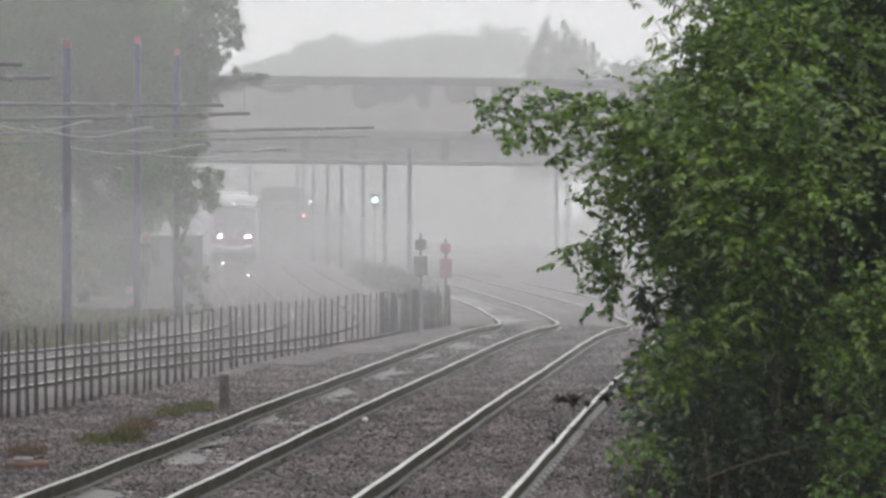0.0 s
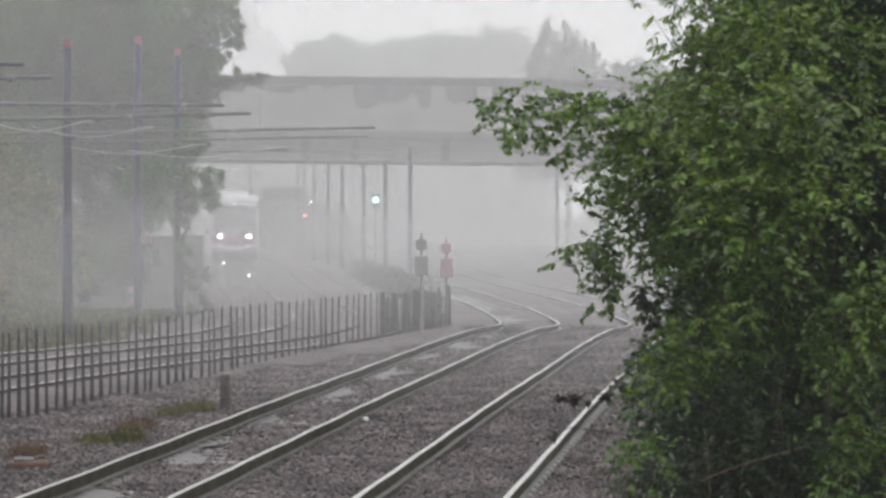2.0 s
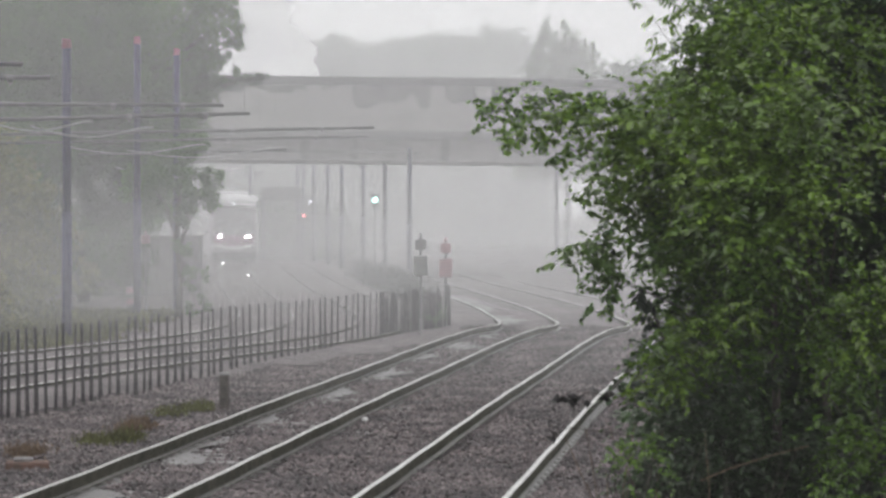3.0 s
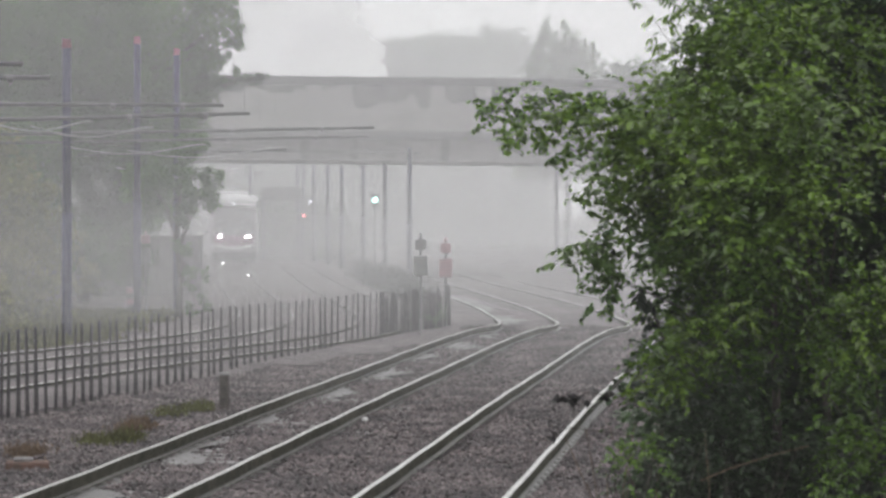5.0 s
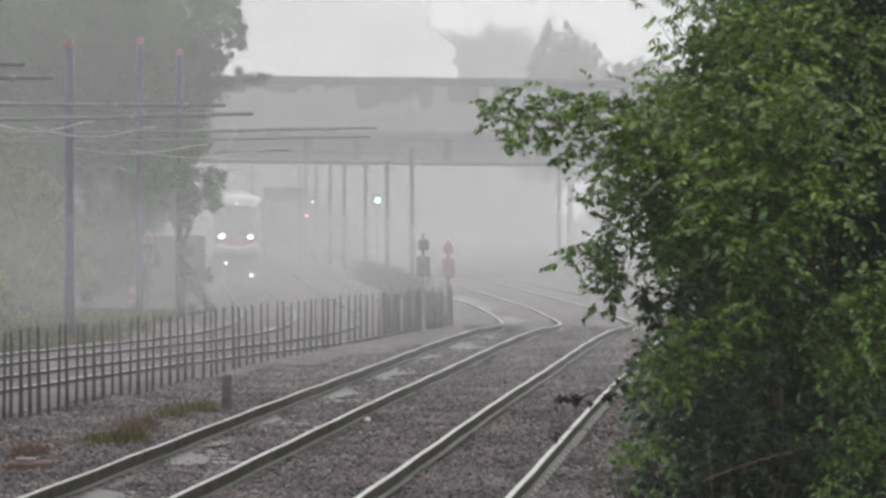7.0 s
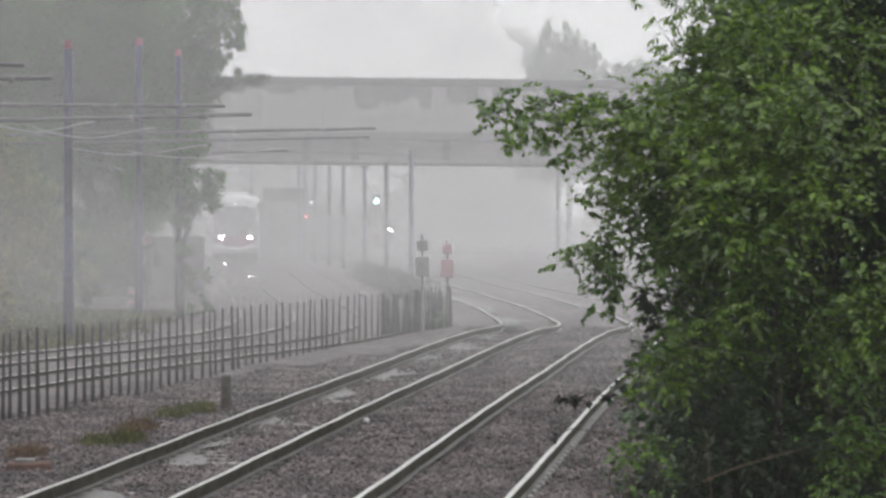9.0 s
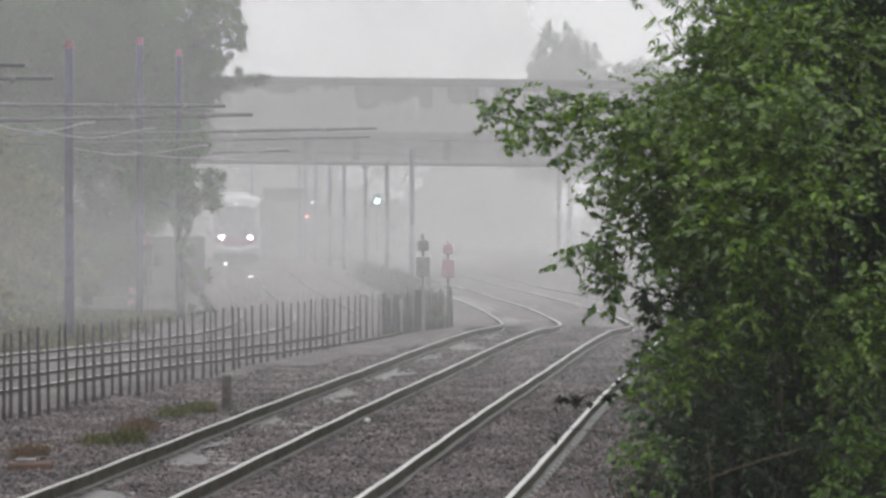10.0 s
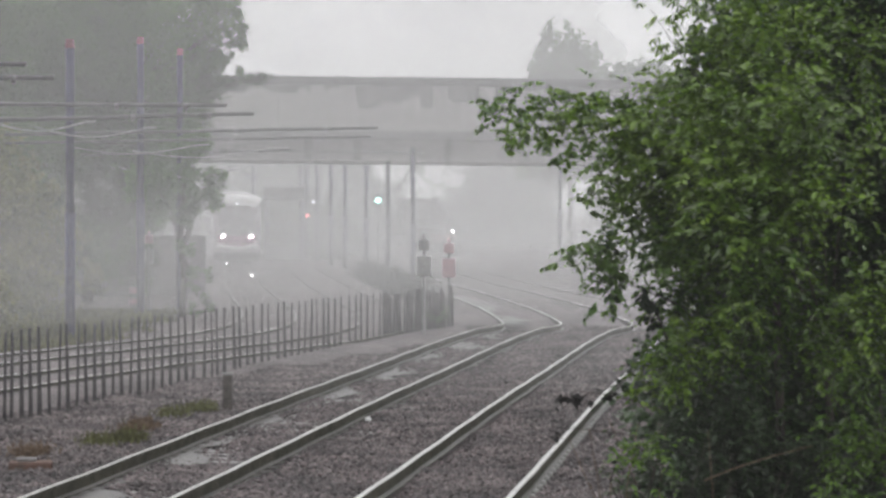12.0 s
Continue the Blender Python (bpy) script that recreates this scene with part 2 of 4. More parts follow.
# standing water: start, end, from and to beside the near track's middle, height
PUDDLES = [(31, 37.5, -0.66, 0.5, -0.18), (37.5, 44, -0.66, 0.1, -0.18), (43.5, 51, -0.66, -0.1, -0.18), (52, 60, -0.66, 0.0, -0.18), (60.5, 70, -0.66, 0.25, -0.178), (70, 86, -0.66, 0.5, -0.175),
           (87.2, 96, -0.66, 0.3, -0.018), (98, 122, -0.7, 0.45, -0.016), (124, 140, -0.7, 0.5, -0.014)]

PROFILE = np.array([(-0.034, 0), (0.034, 0), (0.036, -0.012), (0.034, -0.04), (0.01, -0.05), (0.01, -0.135), (0.07, -0.148), (0.07, -0.159),
                    (-0.07, -0.159), (-0.07, -0.148), (-0.01, -0.135), (-0.01, -0.05), (-0.034, -0.04), (-0.036, -0.012)])


def rail(line, d, parent, head, dull=1e9):
    c = aside(line, d)
    t = np.gradient(c, axis=0)
    t /= np.linalg.norm(t, axis=1)[:, None]
    nrm = np.stack([t[:, 1], -t[:, 0]], 1)
    k = len(PROFILE)
    v = np.zeros((len(c), k, 3))
    v[:, :, :2] = c[:, None] + PROFILE[None, :, 0, None] * nrm[:, None]
    v[:, :, 2] = PROFILE[None, :, 1] + 0.004 * np.sin(c[:, 1] * 1.3)[:, None]
    faces, slots = [], []
    for i in range(len(c) - 1):
        for j in range(k):
            a, b = i * k + j, i * k + (j + 1) % k
            faces.append((a, a + k, b + k, b))
            # the foot's top faces are paler: their wet highlight is put into the colour
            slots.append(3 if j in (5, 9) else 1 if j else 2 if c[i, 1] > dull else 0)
    return raw("rail", v.reshape(-1, 3), faces, [head, M_RAIL_SIDE, M_RAIL_NO_GLARE, M_RAIL_FOOT_LIT], parent, slots=slots)


def sleeper_mesh():
    bm = bmesh.new()
    box(bm, (2.5, 0.26, 0.2), (0, 0, -0.1), 0.02)
    return mesh_of(bm, "sleeper", M_SLEEPER)


SLEEPER = sleeper_mesh()


def track(name, line, label, low, first, last, step=0.65):
    e = empty(name, (0, 0, 0), label, "railway track", "tracks")
    head = M_TRAM_RAIL if "tram" in name else M_RAIL_TOP
    # past this y the heads' missing glare is put into a duller colour
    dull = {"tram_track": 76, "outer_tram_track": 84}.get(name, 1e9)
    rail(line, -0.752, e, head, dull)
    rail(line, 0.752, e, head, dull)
    y = first
    rng = random.Random(4)
    while y < last:
        x, g = at_y(line, y), at_y(line, y + 0.5) - at_y(line, y - 0.5)
        s = new("sleeper", SLEEPER)
        s.parent = e
        s.matrix_local = pose(x, y, low + rng.uniform(-0.012, 0.008), 0, 0, -math.degrees(math.atan(g)))
        y += step
    return e


# ---- ground ----
def ground():
    xs = np.concatenate([[-1500, -400, -120, -60], np.arange(-40, 30, 1.0), [60, 120, 400, 1500]])
    ys = np.concatenate([[-400, -60], np.arange(0, 220, 1.5), [260, 320, 500, 1200, 3000]])
    v = []
    rng = random.Random(2)
    for y in ys:
        for x in xs:
            z = -0.24 + rng.uniform(-0.015, 0.015)
            v.append((x, y, z))
    w = len(xs)
    f = [(j * w + i, j * w + i + 1, (j + 1) * w + i + 1, (j + 1) * w + i) for j in range(len(ys) - 1) for i in range(w - 1)]
    g = raw("ground", v, f, M_BALLAST)
    tagged(g, "flat wet grey-brown ballast and cinder ground beside the rails", "ground", kind="structure")


def ballast():
    """Loose stones between and beside the tracks, densest near the eye."""
    rng = np.random.default_rng(5)
    octa = np.array([(1, 0, 0), (0, 1, 0), (-1, 0, 0), (0, -1, 0), (0, 0, 1), (0, 0, -1)], float)
    tri = np.array([(0, 1, 4), (1, 2, 4), (2, 3, 4), (3, 0, 4), (1, 0, 5), (2, 1, 5), (3, 2, 5), (0, 3, 5)])
    parts = []
    for y0, y1, x0, x1, n in ((30, 40, -8.5, 3.0, 44000), (40, 52, -9, 3.8, 44000), (52, 70, -7.5, 6.5, 56000), (70, 95, -4.5, 8, 50000)):
        x, y = rng.uniform(x0, x1, n), rng.uniform(y0, y1, n)
        keep = x > -6.3 + 0.158 * (y - 50) - 1.6
        parts.append(np.stack([x[keep], y[keep]], 1))
    p = np.concatenate(parts)
    c = np.interp(p[:, 1], MAIN_NEAR[:, 1], MAIN_NEAR[:, 0])
    off = p[:, 0] - c
    keep = np.ones(len(p), bool)
    for d in (-0.752, 0.752, -0.752 + 3.38, 0.752 + 3.38):
        keep &= np.abs(off - d) > 0.085
    bed = np.abs(off) < 0.67
    keep &= ~(bed & (rng.uniform(0, 1, len(p)) < 0.15))
    for y0, y1, a, b, z in PUDDLES[:6]:
        wet = (p[:, 1] > y0) & (p[:, 1] < y1) & (off > a) & (off < a + (b - a) * (0.6 + 0.22 * np.sin(p[:, 1] * 2.3 + y0)))
        keep &= ~(wet & (rng.uniform(0, 1, len(p)) < 0.35))
    p, off = p[keep], off[keep]
    n = len(p)
    size = rng.uniform(0.02, 0.041, n) * (1 + 0.25 * (p[:, 1] > 55))
    z = -0.215 + rng.uniform(0, 0.05, n) + 0.03 * np.sin(p[:, 0] * 2.1 + p[:, 1] * 0.7)
    z[np.abs(off) < 0.7] -= 0.01
    stretch = rng.uniform(0.65, 1.3, (n, 1, 3)) * np.array([1, 1, 0.75])
    a = rng.uniform(0, 6.28, n)
    v = octa[None] * stretch + rng.uniform(-0.18, 0.18, (n, 6, 3))
    ca, sa = np.cos(a)[:, None], np.sin(a)[:, None]
    v = np.stack([v[:, :, 0] * ca - v[:, :, 1] * sa, v[:, :, 0] * sa + v[:, :, 1] * ca, v[:, :, 2]], 2) * size[:, None, None]
    v += np.stack([p[:, 0], p[:, 1], z], 1)[:, None]
    f = tri[None] + 6 * np.arange(n)[:, None, None]
    tagged(raw("ballast_stones", v.reshape(-1, 3), f.reshape(-1, 3), M_STONE), "loose wet grey-brown crushed stone ballast between the rails", "ballast", kind="stuff")


# ---- foliage ----
def leaves(name, centres, sizes, material, parent, seed, long=0.5, droop=0.3, label=""):
    """Many small folded leaves, each of four triangles."""
    rng = np.random.default_rng(seed)
    n = len(centres)
    base = np.array([(0, -0.5, 0), (0.5 * long, 0.0, 0.06), (0, 0.5, -0.06), (-0.5 * long, 0.0, 0.06), (0, 0.02, -0.03)])
    tri = np.array([(0, 1, 4), (1, 2, 4), (2, 3, 4), (3, 0, 4)])
    yaw, pitch, roll = rng.uniform(0, 6.28, n), rng.normal(-droop, 0.55, n), rng.normal(0, 0.6, n)
    cy, sy, cp, sp, cr, sr = np.cos(yaw), np.sin(yaw), np.cos(pitch), np.sin(pitch), np.cos(roll), np.sin(roll)
    rx = np.zeros((n, 3, 3)); rx[:, 0, 0] = 1; rx[:, 1, 1] = cp; rx[:, 1, 2] = -sp; rx[:, 2, 1] = sp; rx[:, 2, 2] = cp
    ry = np.zeros((n, 3, 3)); ry[:, 1, 1] = 1; ry[:, 0, 0] = cr; ry[:, 0, 2] = sr; ry[:, 2, 0] = -sr; ry[:, 2, 2] = cr
    rz = np.zeros((n, 3, 3)); rz[:, 2, 2] = 1; rz[:, 0, 0] = cy; rz[:, 0, 1] = -sy; rz[:, 1, 0] = sy; rz[:, 1, 1] = cy
    m = rz @ rx @ ry
    v = np.einsum("nij,kj->nki", m, base) * sizes[:, None, None] + centres[:, None]
    f = tri[None] + 5 * np.arange(n)[:, None, None]
    ob = raw(name, v.reshape(-1, 3), f.reshape(-1, 3), material, parent, label)
    return tagged(ob, kind="stuff") if parent is None else ob


def clump_points(rng, clumps, per, loose=0.16):
    """Points gathered in uneven sprays inside rounded clumps (x, y, z, radius)."""
    out = [np.zeros((0, 3))]
    for x, y, z, r in clumps:
        sprays = max(6, int(10 * r ** 1.3 / 0.35))
        d = rng.normal(size=(sprays, 3))
        d /= np.linalg.norm(d, axis=1)[:, None]
        s = np.array([x, y, z]) + d * (r * rng.uniform(0.25, 1.0, sprays) ** 0.6)[:, None] * np.array([1, 1, 0.9])
        n = int(per * r * r)
        pick = s[rng.integers(0, sprays, n)]
        out.append(pick + rng.normal(0, r * loose, (n, 3)))
    return np.concatenate(out)


OVAL = np.array([(0, 0, 0), (0.26, 0.2, 0.05), (0.33, 0.52, 0.06), (0.2, 0.82, 0.03), (0, 1.0, -0.05), (-0.2, 0.82, 0.03), (-0.33, 0.52, 0.06), (-0.26, 0.2, 0.05), (0, 0.5, -0.03)])
OVAL_FACES = np.array([(0, 1, 8), (1, 2, 8), (2, 3, 8), (3, 4, 8), (4, 5, 8), (5, 6, 8), (6, 7, 8), (7, 0, 8)])


def leafy_twigs(name, rng, clumps, twigs, size, material, parent, wide=1.0, droop=0.5, per=9, front=0.45, reach=1.0):
    """Thin twigs springing out of rounded clumps, each with leaves set alternately and hanging a little."""
    bases, axes, norms, sizes = [], [], [], []
    for x, y, z, r in clumps:
        n = max(3, int(twigs * r * r))
        d = rng.normal(size=(n, 3)) * np.array([1, 0.8, 0.7]) + np.array([0, -front, 0.12])
        d /= np.linalg.norm(d, axis=1)[:, None]
        start = np.array([x, y, z]) + rng.normal(size=(n, 3)) * r * 0.34 + d * r * 0.15
        ln = r * rng.uniform(0.45, 1.0, n) * reach
        t = np.linspace(0.12, 1.0, per)
        p = start[:, None] + d[:, None] * (ln[:, None] * t[None])[:, :, None]
        p[:, :, 2] -= 0.38 * ln[:, None] * t[None] ** 2
        side = np.cross(d, np.array([0, 0, 1.0]))
        side /= np.linalg.norm(side, axis=1)[:, None] + 1e-6
        flip = np.where(np.arange(per) % 2 == 0, 1.0, -1.0)
        ax = 0.55 * d[:, None] + 0.75 * side[:, None] * flip[None, :, None] + rng.normal(0, 0.28, (n, per, 3))
        ax[:, :, 2] -= droop
        ax /= np.linalg.norm(ax, axis=2)[:, :, None]
        up = np.array([0, -0.25, 1.0]) + rng.normal(0, 0.42, (n, per, 3))
        up -= (up * ax).sum(2)[:, :, None] * ax
        up /= np.linalg.norm(up, axis=2)[:, :, None] + 1e-6
        bases.append(p.reshape(-1, 3)); axes.append(ax.reshape(-1, 3)); norms.append(up.reshape(-1, 3))
        sizes.append((size * rng.uniform(0.75, 1.25, (n, 1)) * rng.uniform(0.75, 1.2, (n, per)) * (1.05 - 0.35 * t[None])).reshape(-1))
    b, a, u, k = np.concatenate(bases), np.concatenate(axes), np.concatenate(norms), np.concatenate(sizes)
    w = np.cross(a, u)
    v = b[:, None] + k[:, None, None] * (wide * OVAL[None, :, 0, None] * w[:, None] + OVAL[None, :, 1, None] * a[:, None] + OVAL[None, :, 2, None] * u[:, None])
    f = OVAL_FACES[None] + 9 * np.arange(len(b))[:, None, None]
    return raw(name, v.reshape(-1, 3), f.reshape(-1, 3), material, parent)


def limbs(parent, root, clumps, r0, rng):
    for x, y, z, r in clumps:
        bm = bmesh.new()
        a, b = Vector(root), Vector((x, y, z))
        mid = a.lerp(b, 0.5) + Vector((rng.uniform(-0.2, 0.2), rng.uniform(-0.2, 0.2), 0.12 * (b - a).length))
        bent(bm, [a, a.lerp(mid, 0.6), mid, mid.lerp(b, 0.5), b], r0, r0 * 0.2, 6)
        part("branch", bm, M_BARK, parent, smooth=True)


def tree(name, at, height, clumps, leaf, per, size, label, seed, trunk=0.22, group="", long=0.6):
    """Tapered trunk, limbs to each clump and a crown of single leaves. Clumps are relative to the foot."""
    e = empty(name, at, label, "tree", group)
    rng = np.random.default_rng(seed)
    rnd = random.Random(seed)
    bm = bmesh.new()
    bent(bm, [(0, 0, -0.2), (0.1, 0.05, height * 0.25), (-0.05, 0, height * 0.5), (0.05, 0, height * 0.8)], trunk, trunk * 0.4, 9)
    part("trunk", bm, M_BARK, e, smooth=True)
    limbs(e, (0.0, 0.0, height * 0.4), clumps[::max(1, len(clumps) // 30)], trunk * 0.35, rnd)
    c = clump_points(rng, clumps, per)
    leaves("crown", c, rng.uniform(0.6, 1.25, len(c)) * size, leaf, e, seed + 1, long)
    return e


def bed(name, line, half, top, label, rise=0):
    """A ballast bed with sloping shoulders under a pair of tracks."""
    v, f = [], []
    cross = ((-half - 0.5, -0.26), (-half, top - 0.02), (-half * 0.5, top), (0, top - 0.03), (half * 0.5, top), (half, top - 0.02), (half + 0.5, -0.26))
    sides = [aside(line, d) for d, z in cross]
    rng = random.Random(6)
    for i in range(len(line)):
        for c, (d, z) in zip(sides, cross):
            up = min(1.0, max(0.0, (line[i, 1] - rise) / 14)) if rise else min(1.0, i * 0.8 / 14)
            up = max(up, 0.9) if rise else up
            v.append((c[i, 0], c[i, 1], -0.27 + (z + 0.27) * up + rng.uniform(-0.01, 0.01)))
    for i in range(len(line) - 1):
        for j in range(6):
            f.append((i * 7 + j, i * 7 + j + 1, i * 7 + 8 + j, i * 7 + 7 + j))
    tagged(raw(name, v, f, M_BALLAST), label, "ballast", kind="structure")


def rail_clips():
    """Clips along the foot of the outermost rail, coloured pale in place of wet glints."""
    line = aside(MAIN_FAR, 0.752 + 0.1)
    bm = bmesh.new()
    box(bm, (0.07, 0.13, 0.05), (0, 0, 0), 0.012)
    me = mesh_of(bm, "rail_clip", M_GREYBOX)
    e = empty("rail_fastenings", (0, 0, 0), "row of clips along the rail foot, coloured pale for wet glints", "rail clip")
    for k in range(60):
        y = 31 + k * 0.6
        c = new("rail_clip", me)
        c.parent = e
        c.matrix_local = pose(at_y(line, y), y, -0.135)
    return e


# ---- bridge over the tracks ----
def bridge():
    e = new("road_bridge")
    e.matrix_world = pose(0, 165, 0, 0, 0.55, 0)
    tagged(e, "wide grey concrete road bridge with dark stains over the tracks", "bridge")
    rng = random.Random(8)
    bm = bmesh.new()
    box(bm, (120, 0.5, 0.42), (0, -0.12, 9.25), 0.04)
    part("coping", bm, M_COPING, e, "dark weathered coping along the parapet")
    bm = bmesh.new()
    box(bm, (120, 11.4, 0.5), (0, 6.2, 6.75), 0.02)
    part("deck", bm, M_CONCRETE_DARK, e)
    panel = bmesh.new()
    box(panel, (0.735, 0.3, 2.2), (0, 0, 7.94), 0.012)
    me = mesh_of(panel, "panel", M_CONCRETE)
    for i in range(160):
        p = new("panel", me)
        p.parent = e
        p.matrix_local = pose(-59.6 + 0.75 * i, rng.uniform(-0.02, 0.02), 0)
    # strip with the shadow line under the panels put into its dark colour
    bm = bmesh.new()
    box(bm, (120, 0.45, 0.4), (0, -0.06, 6.64), 0.03)
    part("shadow_strip", bm, M_STAIN_SHADE, e, "strip coloured dark for the shadow line below the parapet panels")
    for k, y in enumerate((0.9, 4.2, 7.5, 10.8)):
        bm = bmesh.new()
        box(bm, (120, 0.5, 1.15), (0, y, 5.93), 0.03)
        box(bm, (120, 0.8, 0.1), (0, y, 5.40), 0.02)
        part("girder", bm, M_CONCRETE, e)
    st = bmesh.new()
    box(st, (0.4, 0.14, 1.08), (0, 0.58, 5.97), 0.02)
    me = mesh_of(st, "stiffener", M_CONCRETE_DARK)
    for x in (-30, -23.5, -17, -13.2, -6.8, -4.4, 0.05, 7.2, 14.4, 21.6):
        s = new("stiffener", me)
        s.parent = e
        s.matrix_local = pose(x, 0, 0)
    # rain stains running down from the coping
    x = -12.0
    v, f = [], []
    deep = 0.2
    while x < 14:
        most = 1.1 if -5.2 < x < 2.8 else 0.4
        deep = min(most, max(0.06, deep + rng.uniform(-0.3, 0.28)))
        if rng.random() < 0.1 and most > 1:
            deep = rng.uniform(0.5, 1.1)
        v += [(x, -0.162, 9.03), (x, -0.162, 9.03 - deep)]
        x += rng.uniform(0.10, 0.28)
    for i in range(0, len(v) - 2, 2):
        f.append((i, i + 1, i + 3, i + 2))
    raw("rain_stain", v, f, M_STAIN_SHADE, e, "black rain streaks below the coping")
    for x in (-44, 44):
        bm = bmesh.new()
        box(bm, (24, 12, 5.5), (x, 6.3, 2.6), 0.05)
        part("abutment", bm, M_CONCRETE, e)


# ---- overhead line poles and arms of the tramway ----
def pole(at, height, r=0.125, cap=True):
    e = empty("overhead_line_pole", at, "blue-grey steel tram line pole with a red cap" if cap else "blue-grey steel tram line pole in mist", "pole", "tram line poles")
    bm = bmesh.new()
    tube(bm, (0, 0, -0.3), (0, 0, height * 0.42), r, r, 16)
    tube(bm, (0, 0, height * 0.42), (0, 0, height), r * 0.86, r * 0.86, 16)
    part("shaft", bm, M_POLE, e, smooth=True)
    bm = bmesh.new()
    tube(bm, (0, 0, height * 0.42 - 0.05), (0, 0, height * 0.42 + 0.05), r * 1.12, r * 0.95, 16)
    part("collar", bm, M_POLE, e)
    bm = bmesh.new()
    tube(bm, (0, 0, -0.28), (0, 0, -0.18), 0.26, 0.26, 12)
    part("base_plate", bm, M_POLE, e)
    if cap:
        bm = bmesh.new()
        tube(bm, (0, 0, height), (0, 0, height + 0.22), r * 0.95, r * 0.8, 16)
        part("cap", bm, M_CAP, e, "red plastic cap")
    return e


def arm(e, x0, x1, z0, z1, y=0.0, r=0.045, wires=True):
    """A cantilever tube with clamps and an insulator, in the pole's space."""
    bm = bmesh.new()
    tube(bm, (x0, y, z0), (x1, y, z1), r, r * 0.8, 10)
    a = part("arm", bm, M_ARM, e, "dark grey cantilever tube", smooth=True)
    for f in (0.62, 0.86):
        bm = bmesh.new()
        x, z = x0 + (x1 - x0) * f, z0 + (z1 - z0) * f
        tube(bm, (x - 0.05, y, z - 0.02), (x + 0.05, y, z - 0.02), r * 1.5, r * 1.5, 8)
        tube(bm, (x, y, z), (x, y, z - 0.16), 0.015, 0.015, 6)
        part("clamp", bm, M_BLACK, a)
    if wires:
        for k, (f0, f1, drop) in enumerate(((0.18, 0.55, 0.52), (0.34, 0.76, 0.66))):
            bm = bmesh.new()
            p = []
            for g in np.linspace(0, 1, 11):
                f = f0 + (f1 - f0) * g
                p.append((x0 + (x1 - x0) * f, y - 0.1 - 0.05 * k, z0 + (z1 - z0) * f - drop + 0.12 * (1 - g) - 0.22 * math.sin(math.pi * min(1.0, g * 1.1)) * (1 - 0.3 * g) + 0.26 * max(0.0, g - 0.55)))
            bent(bm, p, 0.016, 0.018, 6)
            part("registration_arm", bm, M_PALE, a, "thin pale bowed steady arm", smooth=True)


def overhead():
    p = pole((-12.6, 66, -0.1), 7.07)
    arm(p, -0.6, 4.42, 5.9, 5.86, 0, 0.05)
    arm(p, -0.6, 4.94, 5.58, 5.60, 0.1, 0.05)
    p = pole((-9.10, 82, -0.1), 6.95)
    arm(p, -3.2, 3.80, 5.60, 5.56, -0.14, 0.055)
    arm(p, -3.2, 4.45, 5.17, 5.36, -0.22, 0.055, False)
    p = pole((-9.02, 100, -0.1), 7.95, 0.12)
    arm(p, -4.0, 7.0, 5.28, 5.48, -0.16, 0.05)
    arm(p, -4.0, 6.8, 5.02, 5.22, -0.24, 0.035, False)
    p = pole((-8.17, 104, -0.1), 7.8, 0.11)
    arm(p, -3.0, 3.4, 4.75, 4.9, -0.16, 0.03)
    p = pole((-1.48, 150, -0.1), 5.85, 0.12, False)
    arm(p, -8.6, 0.5, 5.75, 5.62, -0.15, 0.04, False)
    for x, y, h in ((-2.95, 172, 6.2), (-4.38, 186, 6.4), (-5.73, 192, 6.6), (-6.97, 205, 6.6), (-8.24, 216, 6.6), (-9.14, 222, 6.6), (-9.6, 224, 6.6), (-12.2, 215, 6.0), (6.7, 200, 7.5)):
        p = pole((x, y, -0.1), h, 0.13, False)
        if (x, y) in ((-4.38, 186), (-12.2, 215)):
            for s in (-1, 1):
                bm = bmesh.new()
                bent(bm, [(0, 0, h - 1.0), (0.35 * s, 0, h - 0.6), (0.9 * s, 0, h - 0.3)], 0.06, 0.04, 8)
                part("bracket", bm, M_POLE, p)


def gantry():
    e = empty("gantry", (-10.1, 212, 0), "dark steel gantry beam over the tram line in mist", "gantry")
    bm = bmesh.new()
    box(bm, (2.5, 0.5, 0.85), (0, 0, 4.1), 0.04)
    part("beam", bm, M_BLACK, e)
    for x in (-1.1, 1.1):
        bm = bmesh.new()
        tube(bm, (x, 0, -0.25), (x, 0, 3.7), 0.1, 0.09, 10)
        part("post", bm, M_POLE, e)


